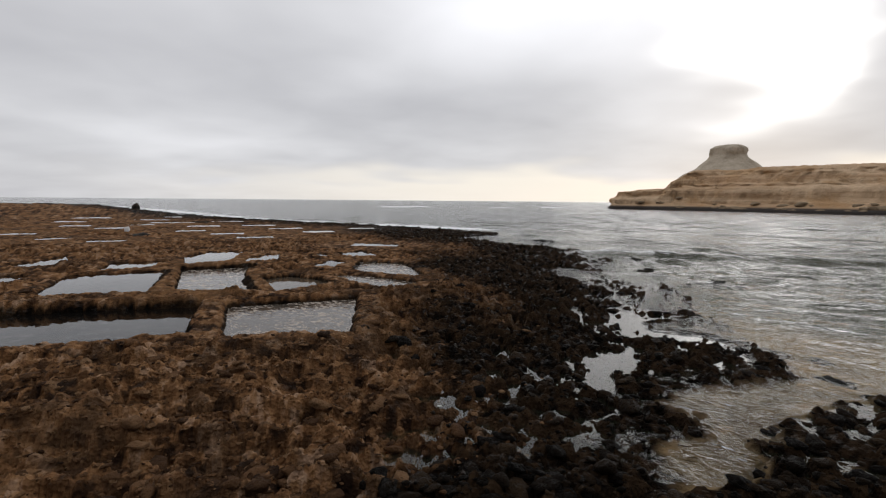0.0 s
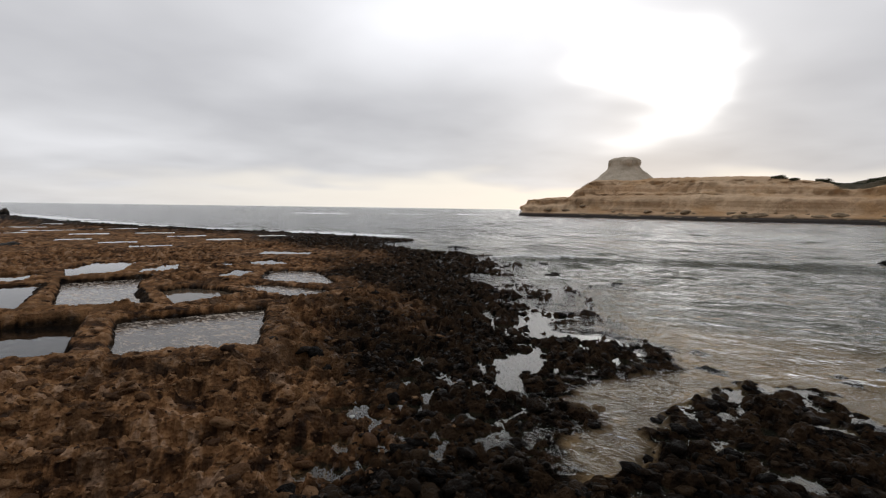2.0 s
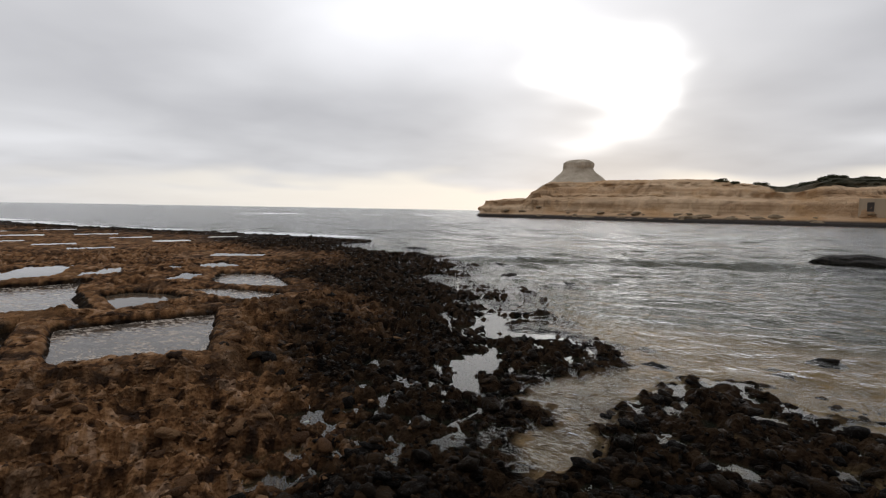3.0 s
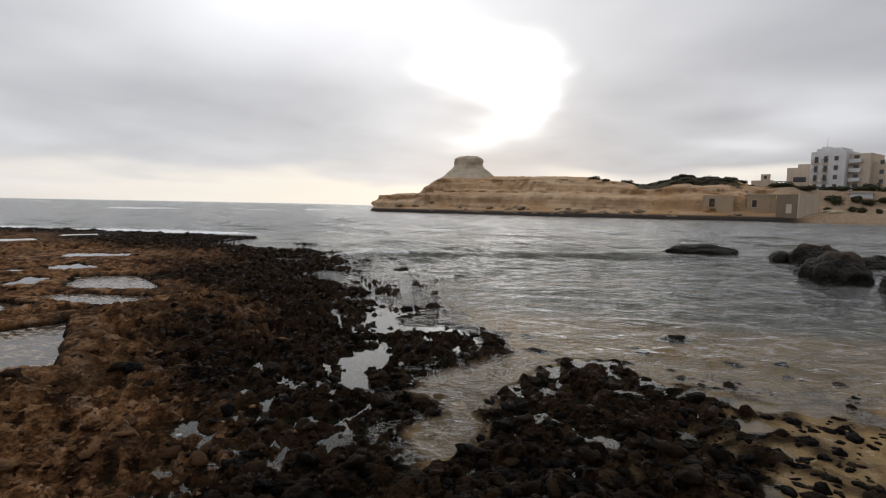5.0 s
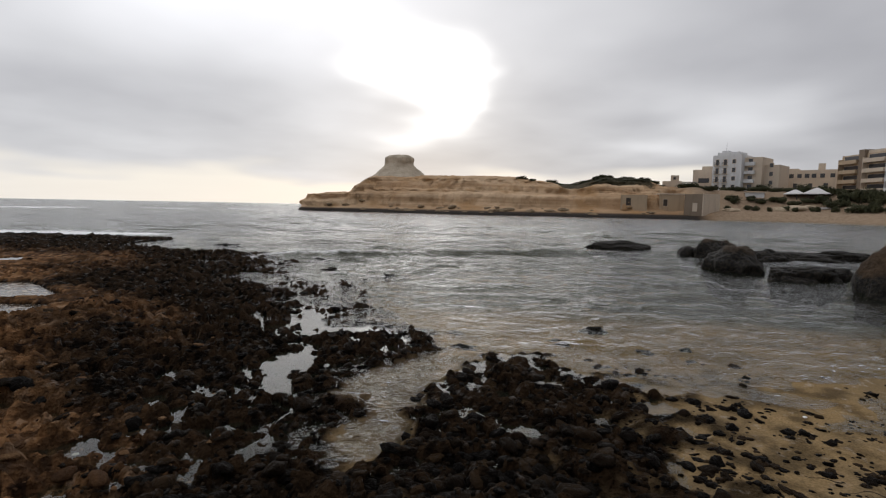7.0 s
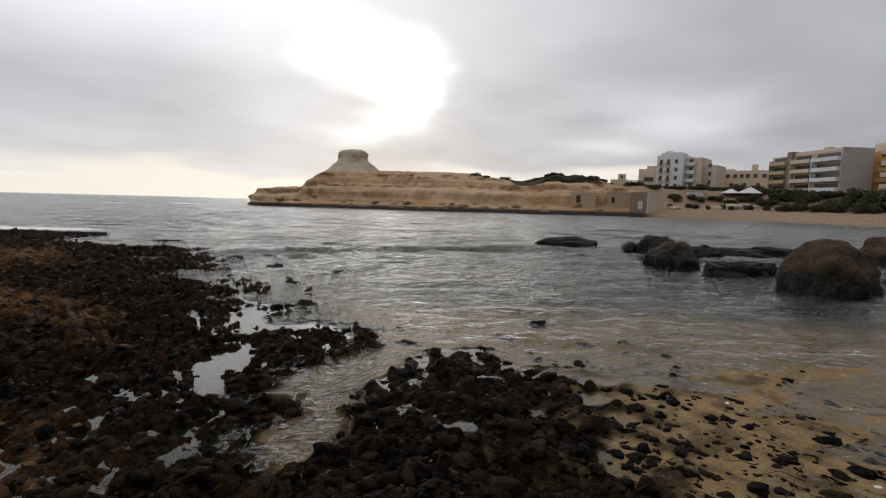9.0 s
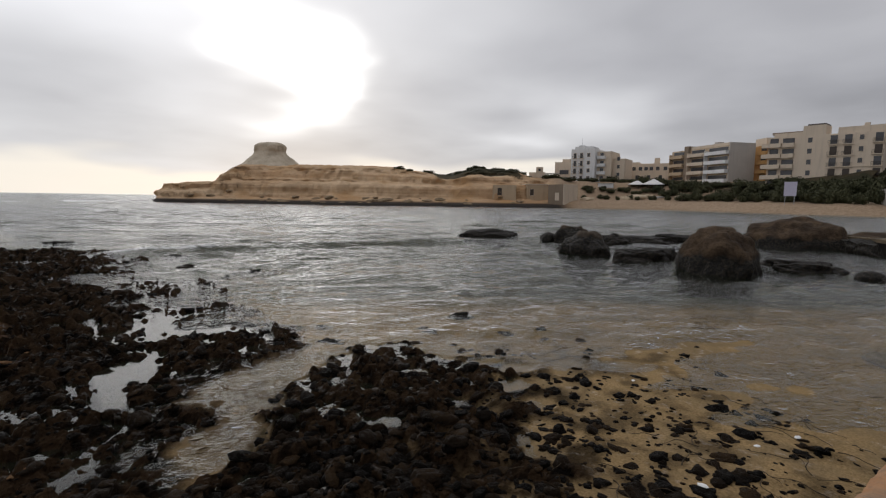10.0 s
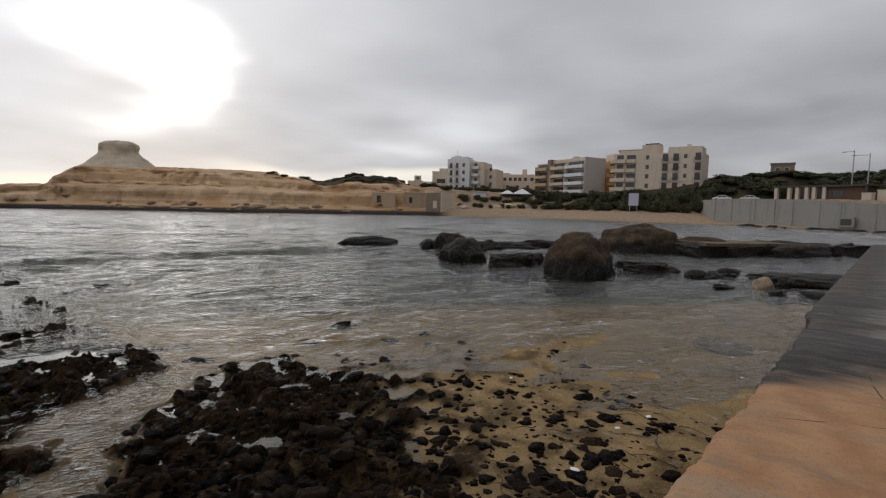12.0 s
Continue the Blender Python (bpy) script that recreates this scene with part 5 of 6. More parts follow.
def seawall():
    pts = [(at(93.1, 136), 6.0), (at(96.5, 126.5), 5.9), (at(99.5, 119), 5.6), (at(103, 113), 5.1), (at(107, 108.5), 4.5), (at(118, 100), 4.3)]
    root = thing("seawall", 0, 0, 0, "grey concrete seawall above the rocks", "wall", kind="structure")
    for (a, za), (b, zb) in zip(pts, pts[1:]):
        away = Vector((b.y - a.y, -(b.x - a.x))).normalized() * -0.6
        if away.dot(a) < 0:
            away = -away
        bm = bmesh.new()
        q = [a, b, b + away, a + away]
        low = [bm.verts.new((p.x, p.y, -0.3)) for p in q]
        high = [bm.verts.new((p.x, p.y, z)) for p, z in zip(q, (za, zb, zb, za))]
        for k in range(4):
            bm.faces.new((low[k], low[(k + 1) % 4], high[(k + 1) % 4], high[k]))
        bm.faces.new(high)
        bmesh.ops.recalc_face_normals(bm, faces=bm.faces)
        part("wall_section", bm, M_SEAWALL, root)
        run = (b - a).normalized()
        for k in range(int((b - a).length / 5.5) + 1):
            p = a + run * (5.5 * k + 0.4)
            if (p - a).length > (b - a).length - 0.5:
                break
            t = (p - a).length / (b - a).length
            q = [p - away * 0.15, p + run * 0.4 - away * 0.15, p + run * 0.4 - away * 0.005, p - away * 0.005]
            bm = bmesh.new()
            low = [bm.verts.new((v.x, v.y, -0.3)) for v in q]
            high = [bm.verts.new((v.x, v.y, za + (zb - za) * t - 0.12)) for v in q]
            for j in range(4):
                bm.faces.new((low[j], low[(j + 1) % 4], high[(j + 1) % 4], high[j]))
            bm.faces.new(high)
            bmesh.ops.recalc_face_normals(bm, faces=bm.faces)
            part("buttress", bm, M_SEAWALL, root)
    end = pts[0][0]
    away = at(91.9, 146)
    bm = bmesh.new()
    q = [end, end + Vector((0.5, -0.5)), away + Vector((0.5, -0.5)), away]
    low = [bm.verts.new((p.x, p.y, -0.3)) for p in q]
    high = [bm.verts.new((p.x, p.y, 5.9)) for p in q]
    for k in range(4):
        bm.faces.new((low[k], low[(k + 1) % 4], high[(k + 1) % 4], high[k]))
    bm.faces.new(high)
    bmesh.ops.recalc_face_normals(bm, faces=bm.faces)
    part("return_wall", bm, M_SEAWALL, root)
    a, b = at(103.2, 111.6), at(104.8, 110.0)
    f = Front("outfall", a, b, "dark square drain mouth in the seawall", "drain")
    f.block("surround", 0, 2.4, 0.0, 0.5, 0.6, 2.3, M_SEAWALL)
    # no hole is cut: a solid dark panel stands for the shade inside
    f.block("mouth", 0.35, 2.05, -0.03, 0.3, 0.9, 2.0, M_SHUTTER)


def car(x, y, z, rz, label):
    root = thing("car", x, y, z, label, "car", "cars parked on the coast road", rz)
    side = [(-2.15, 0.35), (-2.2, 0.75), (-1.9, 0.95), (-1.35, 1.0), (-0.75, 1.45), (0.65, 1.48), (1.35, 1.0), (2.05, 0.85), (2.2, 0.6), (2.15, 0.32)]
    bm = bmesh.new()
    left = [bm.verts.new((px, -0.85 + (0.14 if pz > 1.1 else 0), pz)) for px, pz in side]
    right = [bm.verts.new((px, 0.85 - (0.14 if pz > 1.1 else 0), pz)) for px, pz in side]
    for k in range(len(side)):
        m = (k + 1) % len(side)
        bm.faces.new((left[k], left[m], right[m], right[k]))
    bm.faces.new(left)
    bm.faces.new(list(reversed(right)))
    bmesh.ops.recalc_face_normals(bm, faces=bm.faces)
    part("body", bm, M_CAR, root)
    for y0 in (-0.855, 0.80):
        bm = bmesh.new()
        for quad in (((-1.2, 1.0), (-0.1, 1.0), (-0.1, 1.4), (-0.7, 1.4)), ((0.0, 1.0), (1.15, 1.0), (0.6, 1.4), (0.0, 1.4))):
            v0 = [bm.verts.new((px, y0 + 0.07 * (pz > 1.1) * (1 if y0 < 0 else -1), pz)) for px, pz in quad]
            v1 = [bm.verts.new((v.co.x, v.co.y + 0.05, v.co.z)) for v in v0]
            bm.faces.new(v0)
            bm.faces.new(list(reversed(v1)))
            for k in range(4):
                bm.faces.new((v0[k], v0[(k + 1) % 4], v1[(k + 1) % 4], v1[k]))
        part("side_window", bm, M_GLASS, root)
    for wx in (-1.35, 1.35):
        for wy in (-0.82, 0.82):
            bm = bmesh.new()
            bmesh.ops.create_cone(bm, cap_ends=True, segments=16, radius1=0.33, radius2=0.33, depth=0.2, matrix=pose(wx, wy, 0.33, 90))
            w = part("wheel", bm, M_RUBBER, root)
            bm = bmesh.new()
            bmesh.ops.create_cone(bm, cap_ends=True, segments=12, radius1=0.19, radius2=0.19, depth=0.22, matrix=pose(wx, wy, 0.33, 90))
            part("rim", bm, M_STEEL, w)
    return root


def street_lamp(x, y, z, height, arm, rz):
    root = thing("street_lamp", x, y, z, "tall grey steel street lamp with one arm", "street lamp", "street lamps on the coast road", rz)
    bm = bmesh.new()
    bmesh.ops.create_cone(bm, cap_ends=True, segments=10, radius1=0.16, radius2=0.09, depth=height, matrix=pose(0, 0, height / 2))
    part("pole", bm, M_STEEL, root)
    part("arm", boxed(-arm, -0.05, height - 0.5, 0, 0.05, height - 0.38), M_STEEL, root)
    part("lamp_head", boxed(-arm - 0.6, -0.14, height - 0.55, -arm + 0.1, 0.14, height - 0.38), M_STEEL, root)


def coast_road():
    for a0, a1, lab in ((93.15, 94.5, "white car parked on the coast road"), (95.2, 97.2, "long white car parked on the coast road")):
        p = at((a0 + a1) / 2, 146)
        car(p.x, p.y, 5.75, -((a0 + a1) / 2) + 4, lab)
    f = Front("colonnade", at(98.2, 152), at(102.1, 146), "row of pale stone pillars carrying a dark beam", "pergola")
    w = f.width
    for x in (0.03, 0.30, 0.46, 0.64, 0.78, 0.97):
        f.block("pillar", w * x - 0.38, w * x + 0.38, 0, 0.75, 5.2, 9.3, M_CREAM)
    f.block("beam", -0.6, w + 0.6, -0.15, 1.0, 9.304, 9.75, M_SHUTTER)
    f.block("back_wall", 0.2, w, 4.0, 4.3, 5.2, 9.0, M_SHUTTER)
    f = Front("roadside_kiosk", at(102.3, 146), at(104.75, 142), "low dark kiosk with a flat overhanging roof", "kiosk")
    f.block("wall", 0, f.width, 0, 5, 5.0, 9.2, M_DARKSTONE)
    f.block("roof", -0.6, f.width + 1.0, -0.8, 5.5, 9.204, 9.6, M_SHUTTER)
    f.window(f.width * 0.3, 6.8, 2.4, 1.4, frame=False)
    f.block("side_post", f.width + 0.5, f.width + 1.0, -0.5, 0.0, 5.0, 9.2, M_SHUTTER)
    for a0, a1, z1 in ((104.65, 105.3, 7.3), (105.7, 106.6, 7.9)):
        g = Front("gate_pier", at(a0, 136), at(a1, 135), "yellow limestone gate pier beside the road", "gate pier", "gate piers")
        g.block("shaft", 0, g.width, 0, 1.2, 5.0, z1, M_CREAM)
        g.block("cap", -0.08, g.width + 0.08, -0.08, 1.28, z1, z1 + 0.2, M_CREAM)
    f = Front("block_house", at(97.75, 205), at(99.65, 205), "square grey-brown block house on the ridge", "house")
    w = f.width
    f.block("wall", 0, w, 0, 7, 12, rise(205, 4.85), M_BROWN)
    f.block("roof_edge", -0.2, w + 0.2, -0.2, 7.2, rise(205, 4.85), rise(205, 4.85) + 0.35, M_BROWN)
    f.window(w * 0.3, 17.2, 1.2, 1.4)
    f.window(w * 0.68, 17.2, 1.2, 1.4)
    p, q = at(103.9, 150), at(104.98, 150)
    street_lamp(p.x, p.y, 5.2, 12.8, 1.6, -104)
    street_lamp(q.x, q.y, 5.2, 11.9, 2.6, -104)
    f = Front("mast", at(106.2, 150), at(106.3, 150), "thin grey steel mast beside the road", "mast")
    f.block("pole", 0, 0.15, 0, 0.15, 5.0, 17.5, M_STEEL)


white_tower()
small_block()
long_building()
balcony_block()
orange_block()
corner_block()
shore_houses()
terrace_things()
seawall()
coast_road()


# ---- scrub ----
def bush_mesh(seed, leaves=850):
    """A rounded mass of small leaf blades with gaps, about one metre in radius."""
    rnd = np.random.RandomState(seed)
    lobes = [(rnd.uniform(-0.55, 0.55), rnd.uniform(-0.55, 0.55), rnd.uniform(0.35, 0.85), rnd.uniform(0.32, 0.6)) for _ in range(9)]
    verts, faces = [], []
    for _ in range(leaves):
        lx, ly, lz, lr = lobes[rnd.randint(9)]
        d = rnd.normal(size=3)
        d /= np.linalg.norm(d)
        p = np.array((lx, ly, lz)) + d * lr * rnd.uniform(0.65, 1.08)
        if p[2] < 0.02:
            continue
        u = np.cross(d, rnd.normal(size=3))
        u /= np.linalg.norm(u) + 1e-6
        v = np.cross(d + 0.6 * rnd.normal(size=3), u)
        v /= np.linalg.norm(v) + 1e-6
        a, b = rnd.uniform(0.05, 0.10), rnd.uniform(0.07, 0.16)
        k = len(verts)
        verts += [tuple(p - u * a), tuple(p + v * b), tuple(p + u * a), tuple(p - v * b)]
        faces.append((k, k + 1, k + 2, k + 3))
    me = bpy.data.meshes.new("foliage")
    me.from_pydata(verts, [], faces)
    me.materials.append(M_LEAF)
    return me


def stem_mesh():
    bm = bmesh.new()
    for k in range(5):
        a = k * 1.256
        m = Matrix.Translation((0.12 * math.cos(a), 0.12 * math.sin(a), 0.3)) @ Euler((0.5 * math.sin(a), 0.5 * math.cos(a), 0)).to_matrix().to_4x4()
        bmesh.ops.create_cone(bm, cap_ends=True, segments=6, radius1=0.05, radius2=0.02, depth=0.9, matrix=m)
    me = bpy.data.meshes.new("stems")
    bm.to_mesh(me)
    bm.free()
    me.materials.append(M_BARK)
    return me


BUSHES, STEMS = [bush_mesh(k) for k in range(5)], stem_mesh()


def bush(x, y, z, r, h, rz, kind, label):
    root = thing("shrub", x, y, z, label, "shrub", "shrubs round the bay", rz)
    root.scale = (r, r, h)
    for name, me in (("foliage", BUSHES[kind]), ("trunk", STEMS)):
        new(name, me).parent = root


rs = random.Random(5)
land = bpy.data.objects["headland"]


def ground_at(x, y):
    hit, p, *_ = land.ray_cast(Vector((x, y, 80)), Vector((0, 0, -1)))
    return p.z if hit else 2.0


DARK = "dense dark green tamarisk shrub on the slope"
for n, az0, az1, r0, r1, e0, e1, size in ((20, 62, 76, 24, 34, 2.0, 2.75, 2.6), (14, 66, 76, 14, 20, 1.0, 1.7, 1.8), (9, 66, 75.5, 9, 12, 0.2, 0.6, 1.2), (18, 75, 85, 17, 28, 1.6, 2.4, 2.4), (16, 76, 85, 11, 16, 0.7, 1.4, 2.0), (20, 84.5, 92.6, 10, 14, 0.9, 1.7, 2.2), (22, 84.5, 92.6, 15, 24, 2.0, 2.75, 2.4), (30, 92, 106.8, 160, 185, 2.2, 3.7, 2.6), (46, 92.4, 106.6, 155, 178, 2.0, 3.3, 2.8)):
    for k in range(n):
        a = az0 + (az1 - az0) * (k + rs.random()) / n
        r = rs.uniform(r0, r1) if r0 > 100 else rs.uniform(r0, r1) + float(np.interp(a, (63, 68, 73, 78, 83, 88, 94), (155, 159, 160, 152, 143, 137, 131)))
        p = at(a, r)
        top = rise(r, rs.uniform(e0, e1))
        z = ground_at(p.x, p.y)
        bush(p.x, p.y, z - 0.15, rs.uniform(0.8, 1.25) * size, min(max(1.3, (top - z) / 1.25), 3.6), rs.uniform(0, 360), rs.randrange(5), DARK)
for k in range(30):
    a = rs.uniform(50.5, 60.5) if k < 25 else rs.uniform(44, 50)
    r = float(np.interp(a, (36, 44, 52, 60), (178, 172, 176, 188))) + rs.uniform(1, 7)
    p = at(a, r)
    bush(p.x, p.y, ground_at(p.x, p.y) - 0.2, rs.uniform(1.2, 2.4), rs.uniform(0.6, 1.1), rs.uniform(0, 360), rs.randrange(5), "low dark scrub along the cliff top")


# ---- fallen blocks at the cliff foot ----
def block_mesh(seed, sub=3, rough=0.32):
    bm = rock_bm(1, 1, 0.8, seed, sub, rough, 0.2)
    me = bpy.data.meshes.new("rock")
    bm.to_mesh(me)
    bm.free()
    return me


FALLEN, FALLEN_DARK = [block_mesh(40 + k) for k in range(4)], [block_mesh(50 + k) for k in range(4)]
for me in FALLEN:
    me.materials.append(M_CLIFF_ROCK)
for me in FALLEN_DARK:
    me.materials.append(M_BOULDER)
PALE_STONE = block_mesh(58, 2)
PALE_STONE.materials.append(M_WHITE)
for k in range(46):
    t = rs.uniform(2.6, 7.8)
    p = coast_point(t)
    d = coast_point(t + 0.05) - p
    inland = Vector((-d.y, d.x)).normalized()
    q = p + inland * rs.uniform(2.0, 8.5)
    r = rs.uniform(0.5, 1.7)
    ob = tagged(new("fallen_block", FALLEN[k % 4]), "fallen limestone block at the cliff foot", "rock", "fallen blocks under the cliff")
    ob.matrix_basis = pose(q.x, q.y, ground_at(q.x, q.y) - 0.15 * r, 0, 0, rs.uniform(0, 360)) @ Matrix.Diagonal((r, r * rs.uniform(0.7, 1.4), r * rs.uniform(0.5, 0.9), 1))
for k in range(26):
    a = rs.uniform(95.5, 107)
    q = at(a, float(np.interp(a, (93, 96.5, 99.5, 103, 107), (134, 124, 117, 111, 106.6))) + rs.uniform(-2.5, 0.3))
    r = rs.uniform(0.4, 1.0)
    ob = tagged(new("shore_rock", FALLEN_DARK[k % 4]), "dark weedy rock at the foot of the seawall", "rock", "rocks under the seawall")
    ob.matrix_basis = pose(q.x, q.y, -0.1, 0, 0, rs.uniform(0, 360)) @ Matrix.Diagonal((r, r * rs.uniform(0.8, 1.8), r * rs.uniform(0.5, 0.9), 1))

PALE_ROCK = [block_mesh(70 + k) for k in range(3)]
for me in PALE_ROCK:
    me.materials.append(M_PALE_ROCK)
for k, (a, r, w, h) in enumerate(((70.6, 172, 2.6, 1.6), (71.8, 173, 3.4, 2.2), (72.9, 174, 2.4, 1.5), (76.2, 170, 2.8, 1.6), (77.6, 168, 2.2, 1.2), (66.6, 168, 3.0, 1.4), (91.2, 147, 2.2, 1.2), (90.3, 147, 1.6, 0.9))):
    q = at(a, r)
    ob = tagged(new("rock_outcrop", PALE_ROCK[k % 3]), "pale limestone outcrop above the beach", "rock", "outcrops above the beach")
    ob.matrix_basis = pose(q.x, q.y, ground_at(q.x, q.y) - 0.2, 0, 0, rs.uniform(0, 360)) @ Matrix.Diagonal((w, w * 0.8, h, 1))

# ---- loose stones on the sand and the reef ----
def stone_mesh(seed):
    bm = rock_bm(1, 1, 0.7, seed, 3, 0.7, 0.15)
    for f in bm.faces:
        f.smooth = True
    me = bpy.data.meshes.new("stone")
    bm.to_mesh(me)
    bm.free()
    me.materials.append(M_STONE)
    return me


STONES = [stone_mesh(60 + k) for k in range(8)]


def scatter(n, x0, x1, y0, y1, keep):
    """Random plan points that pass the test, with the ground's height."""
    g = np.random.RandomState(11)
    x, y = g.uniform(x0, x1, n), g.uniform(y0, y1, n)
    h, w, sd, dpth, rk, tn, fill = shore_height(x, y)
    ok = keep(x, y, h, sd, rk) & (fill > 0.05)
    return x[ok], y[ok], h[ok]


def pier_side(x, y):
    ux, uy = (PIER_B - PIER_A).normalized()
    return (x - PIER_A.x) * -uy + (y - PIER_A.y) * ux


xs, ys, hs = scatter(2600, 2.5, 13.0, -2.5, 7.0, lambda x, y, h, sd, rk: (pier_side(x, y) > 0.35) & (h > -0.06) & (rk > -3.6) & (sd > 0.3) & (fbm(x * 1.1, y * 1.1, 3) > 0.06) & (np.random.RandomState(3).rand(len(x)) < np.exp(np.minimum(rk, 0) * 0.55)))
for k in range(min(len(xs), 280)):
    r = rs.choice((0.02, 0.03, 0.03, 0.04, 0.055, 0.08))
    ob = tagged(new("stone", STONES[k % 8]), "dark weed-covered stone lying on wet sand", "stone", "stones on the beach")
    ob.matrix_basis = pose(xs[k], ys[k], hs[k] - 0.1 * r, rs.uniform(-15, 15), rs.uniform(-15, 15), rs.uniform(0, 360)) @ Matrix.Diagonal((r * rs.uniform(0.8, 1.7), r, r * rs.uniform(0.6, 1.1), 1))

REEF_ROCKS = [block_mesh(90 + k, 3, 0.75) for k in range(4)]
for me in REEF_ROCKS:
    me.materials.append(M_STONE)
# single rocks breaking the surface beyond the reef
for x, y, r in ((8.95, 6.15, 0.24), (7.6, 6.0, 0.16), (7.5, 5.75, 0.2), (5.85, 6.6, 0.2), (9.0, 15.0, 0.32), (9.6, 14.6, 0.2), (8.6, 15.4, 0.18), (10.2, 13.6, 0.16), (7.9, 14.6, 0.2), (6.3, 7.5, 0.14), (8.4, 4.6, 0.14), (9.2, 4.3, 0.12), (8.0, 17.6, 0.3), (8.8, 20.8, 0.35), (7.4, 24.6, 0.4), (6.9, 30.0, 0.5)):
    ob = tagged(new("shore_rock", REEF_ROCKS[int(r * 100) % 4]), "small black rock breaking the surface of the sea", "rock", "rocks off the reef")
    ob.matrix_basis = pose(x, y, -0.05 - 0.1 * r, 0, 0, x * 77) @ Matrix.Diagonal((r * 1.25, r, r * 0.62, 1))

# ---- sea wrack: dry stalks washed up by the pier ----
def stalk(x, y, z, length, rz, bend, label):
    bm = bmesh.new()
    ring0, n = None, 8
    for k in range(n + 1):
        t = k / n
        c = Vector((length * (t - 0.5), bend * math.sin(t * 3.1) + 0.02 * math.sin(t * 9), 0.012 + 0.03 * math.sin(t * 3.1) * (rz % 1 + 0.2)))
        r = 0.006 * (1 - 0.6 * t)
        ring = [bm.verts.new(c + Vector((0, r * math.cos(a), r * math.sin(a)))) for a in (0, 1.57, 3.14, 4.71)]
        if ring0:
            for j in range(4):
                bm.faces.new((ring0[j], ring0[(j + 1) % 4], ring[(j + 1) % 4], ring[j]))
        ring0 = ring
    ob = tagged(part("wrack_stalk", bm, M_WRACK), label, "driftwood", "dry stalks on the beach")
    ob.matrix_basis = pose(x, y, z, 0, 0, rz)


xs, ys, hs = scatter(400, 4.2, 8.6, -1.6, 2.2, lambda x, y, h, sd, rk: (pier_side(x, y) > 0.3) & (pier_side(x, y) < 2.2) & (h > 0.0))
for k in range(min(len(xs), 44)):
    stalk(xs[k], ys[k], hs[k], rs.uniform(0.18, 0.5), rs.uniform(0, 360), rs.uniform(-0.08, 0.08), "thin dry brown stalk washed up on sand")

# bits of pale litter and shell
for x, y, r in ((5.15, 0.55, 0.07), (6.9, 0.0, 0.06), (6.35, 0.3, 0.05), (7.4, 1.9, 0.05), (0.2, 5.9, 0.05), (-1.4, 5.5, 0.07), (0.9, 4.7, 0.05)):
    ob = tagged(new("pale_stone", PALE_STONE), "small white stone lying on the shore", "stone", "pale stones")
    z = float(shore_height(np.array([x]), np.array([y]))[0][0])
    ob.matrix_basis = pose(x, y, z, 0, 0, x * 50) @ Matrix.Diagonal((r * 0.75, r * 0.5, r * 0.35, 1))


# ---- landmarks out on the platform ----
for x, y, w, h, lab in ((-60.5, 101.5, 0.9, 1.7, "dark upright rock at the edge of the platform"), (-84.0, 118.0, 3.4, 0.9, "low dark rocks at the platform's edge"), (-95.0, 124.0, 2.6, 1.1, "low dark rocks at the platform's edge"), (-15.8, 27.0, 0.5, 0.45, "squat brown rock between the salt pans"), (-25.5, 25.0, 0.9, 0.7, "squat brown rock between the salt pans")):
    ob = tagged(new("platform_rock", FALLEN_DARK[int(w * 10) % 4]), lab, "rock")
    ob.matrix_basis = pose(x, y, 0.3, 0, 0, x) @ Matrix.Diagonal((w, w * 0.8, h, 1))
ob = tagged(new("marker_stone", PALE_STONE), "small white stone set upright beside a pan", "stone")
ob.matrix_basis = pose(-18.4, 30.0, 0.42, 0, 0, 20) @ Matrix.Diagonal((0.16, 0.16, 0.5, 1))


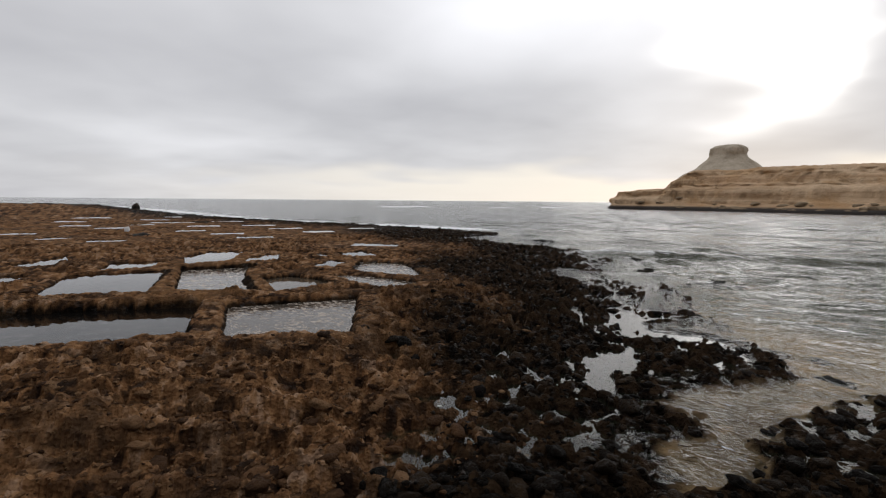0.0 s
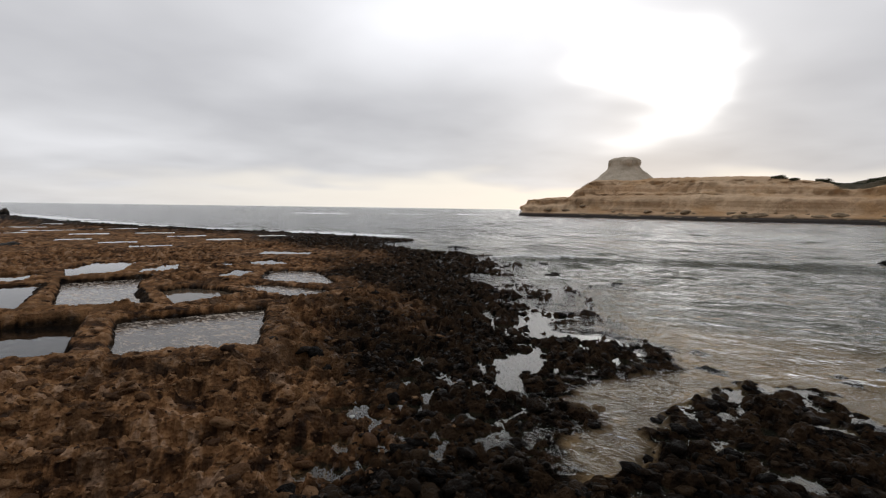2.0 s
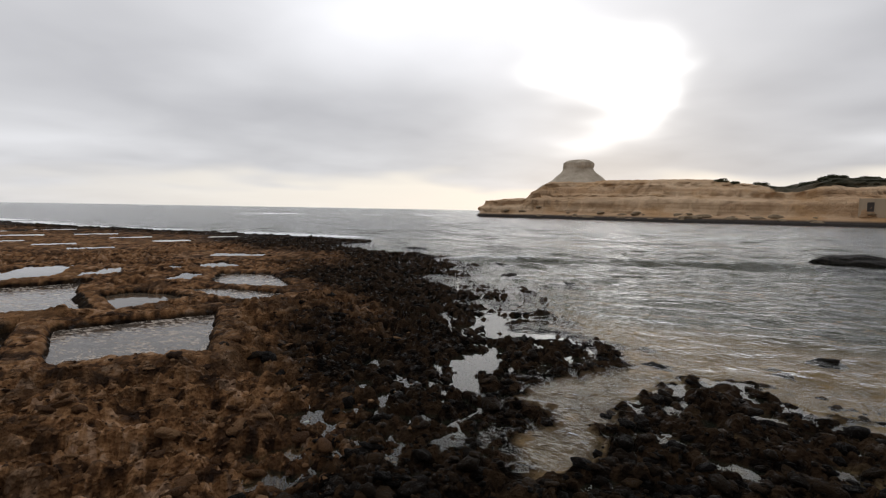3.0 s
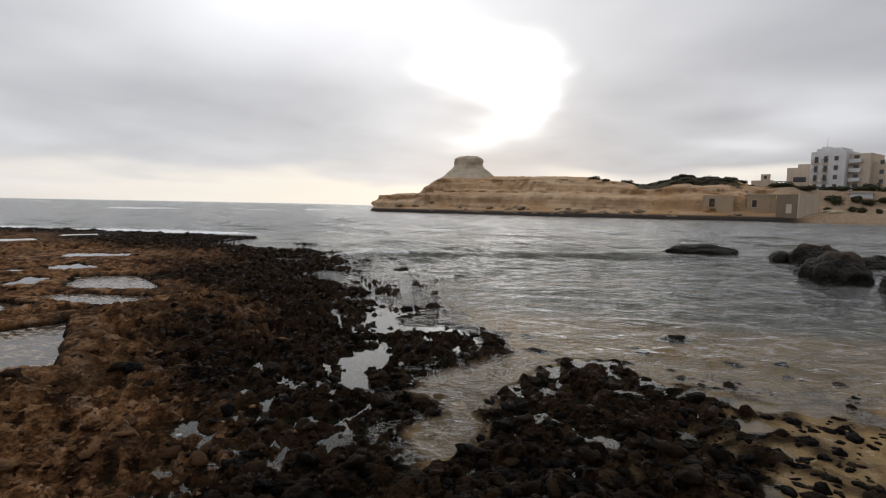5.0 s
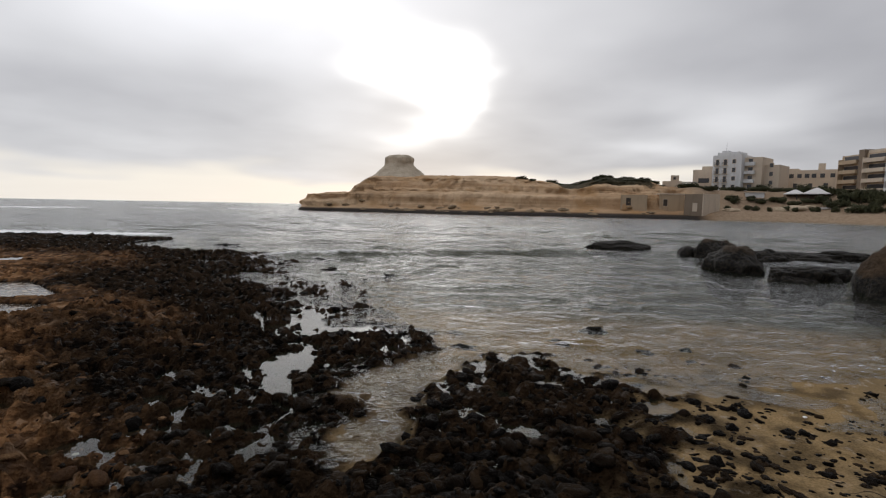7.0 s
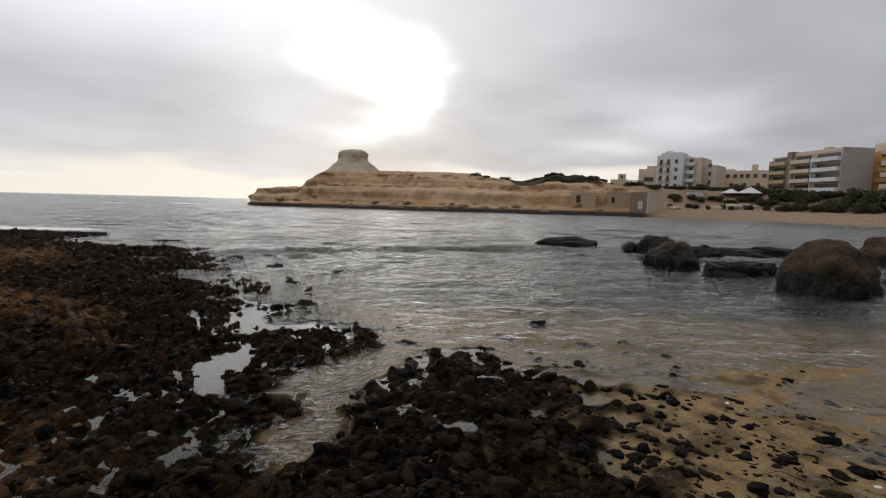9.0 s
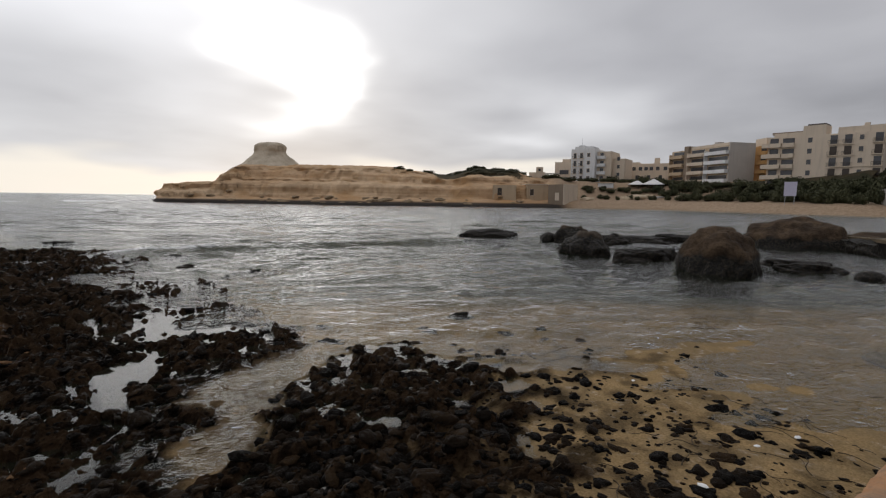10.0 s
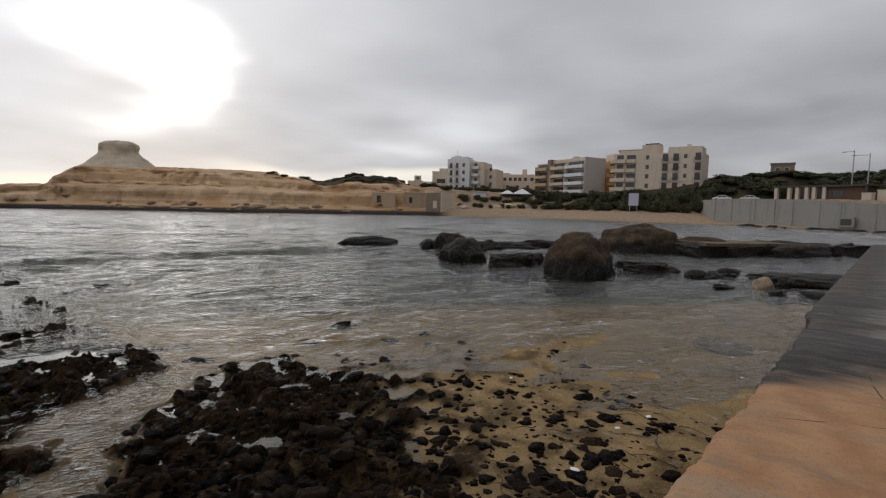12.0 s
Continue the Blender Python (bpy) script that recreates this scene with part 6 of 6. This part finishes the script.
# ---- rubble: loose pieces too many to count ----
def rubble(name, label, n, seed, mat, keep, sizes, r0, r1, squash=0.7, rounded=False):
    """Stones strewn over the ground, thickest near the pier; keep gives the chance of one at each place."""
    g = np.random.RandomState(seed)
    r, a = np.exp(g.uniform(math.log(r0), math.log(r1), n)), np.radians(g.uniform(-46, 112, n))
    x, y = 0.4 + r * np.sin(a), -0.1 + r * np.cos(a)
    h, w, sd, dpth, rk, tn, fill = shore_height(x, y)
    ok = (g.rand(n) < keep(x, y, h, w, sd, rk, fill)) & (pier_side(x, y) > 0.25)
    for pan in PANS:
        ok &= inside(x, y, pan.corners) < -0.12
    x, y, h = x[ok], y[ok], h[ok]
    shapes = []
    for k in range(6):
        bm = bmesh.new()
        bmesh.ops.create_icosphere(bm, subdivisions=sizes[2], radius=1)
        for v in bm.verts:
            d = v.co.normalized()
            o = Vector((seed + k, k * 2.3, seed * 0.7))
            v.co = d * (1 + 0.45 * noise.noise(d * 1.4 + o) + 0.35 * noise.noise(d * 3.3 + o)) + 0.16 * noise.noise_vector(d * 6 + o)
        bm.verts.ensure_lookup_table()
        shapes.append((np.array([v.co[:] for v in bm.verts]), np.array([[v.index for v in f.verts] for f in bm.faces])))
        bm.free()
    vs, fs, base = [], [], 0
    for i in range(len(x)):
        co, tri = shapes[i % 6]
        size = sizes[0] * (sizes[1] / sizes[0]) ** (g.rand() ** 1.6)
        t, lean = g.uniform(0, 6.283), g.uniform(-0.35, 0.35)
        c, sn = math.cos(t), math.sin(t)
        p = co * (size * g.uniform(0.8, 1.7), size, size * squash * g.uniform(0.6, 1.2))
        p = p @ np.array(((c, sn, lean * c), (-sn, c, lean * sn), (0, 0, 1)))
        vs.append(p + (x[i], y[i], h[i] - 0.12 * size))
        fs.append(tri + base)
        base += len(co)
    v, f = np.concatenate(vs), np.concatenate(fs)
    me = bpy.data.meshes.new(name)
    me.vertices.add(len(v))
    me.vertices.foreach_set("co", v.ravel())
    me.loops.add(f.size)
    me.loops.foreach_set("vertex_index", f.ravel().astype(np.int32))
    me.polygons.add(len(f))
    me.polygons.foreach_set("loop_start", np.arange(0, f.size, 3))
    me.polygons.foreach_set("use_smooth", np.full(len(f), rounded))
    me.update(calc_edges=True)
    me.materials.append(mat)
    return tagged(new(name, me), label, "rubble", kind="stuff")


def on_weed(x, y, h, w, sd, rk, fill):
    return np.where((sd < 0.5) & (rk > -0.1) & (fill < 0.01), np.clip((w - 0.35) * 1.6, 0, 1), 0) * (h > 0.015)


def on_reef(x, y, h, w, sd, rk, fill):
    return np.clip(fill * 1.15, 0, 1) * (h > 0.008) * np.maximum(smooth(0.3, 0.5, fill), smooth(-0.35, 0.1, fbm(x * 1.3, y * 1.3, 3)))


def on_rock(x, y, h, w, sd, rk, fill):
    return np.where((sd < 0.5) & (rk > 0), np.clip(1.0 - w * 1.1, 0, 1), 0)


rubble("reef_cobble", "black weed-covered cobbles heaped on a low reef", 9000, 21, M_STONE, on_reef, (0.026, 0.10, 2), 2.4, 11, 0.6, True)
rubble("reef_pebble", "small black pebbles strewn over the reef and sand", 15000, 22, M_STONE, on_reef, (0.012, 0.04, 1), 2.4, 10, 0.6, True)
rubble("weedy_cobble", "black weed-covered knobs of shore rock", 6500, 23, M_STONE, on_weed, (0.03, 0.12, 2), 3.2, 24, 0.55, True)
rubble("weedy_pebble", "small black stones over the weedy shore", 14000, 24, M_STONE, on_weed, (0.014, 0.045, 1), 3.0, 14, 0.6, True)
rubble("rock_cobble", "knobs and loose pieces of pitted brown rock", 3600, 25, M_RUBBLE, on_rock, (0.03, 0.11, 2), 3.4, 30, 0.45, True)
rubble("rock_chips", "small chips of brown and grey rock", 24000, 26, M_RUBBLE, on_rock, (0.012, 0.04, 1), 3.0, 15, 0.5)
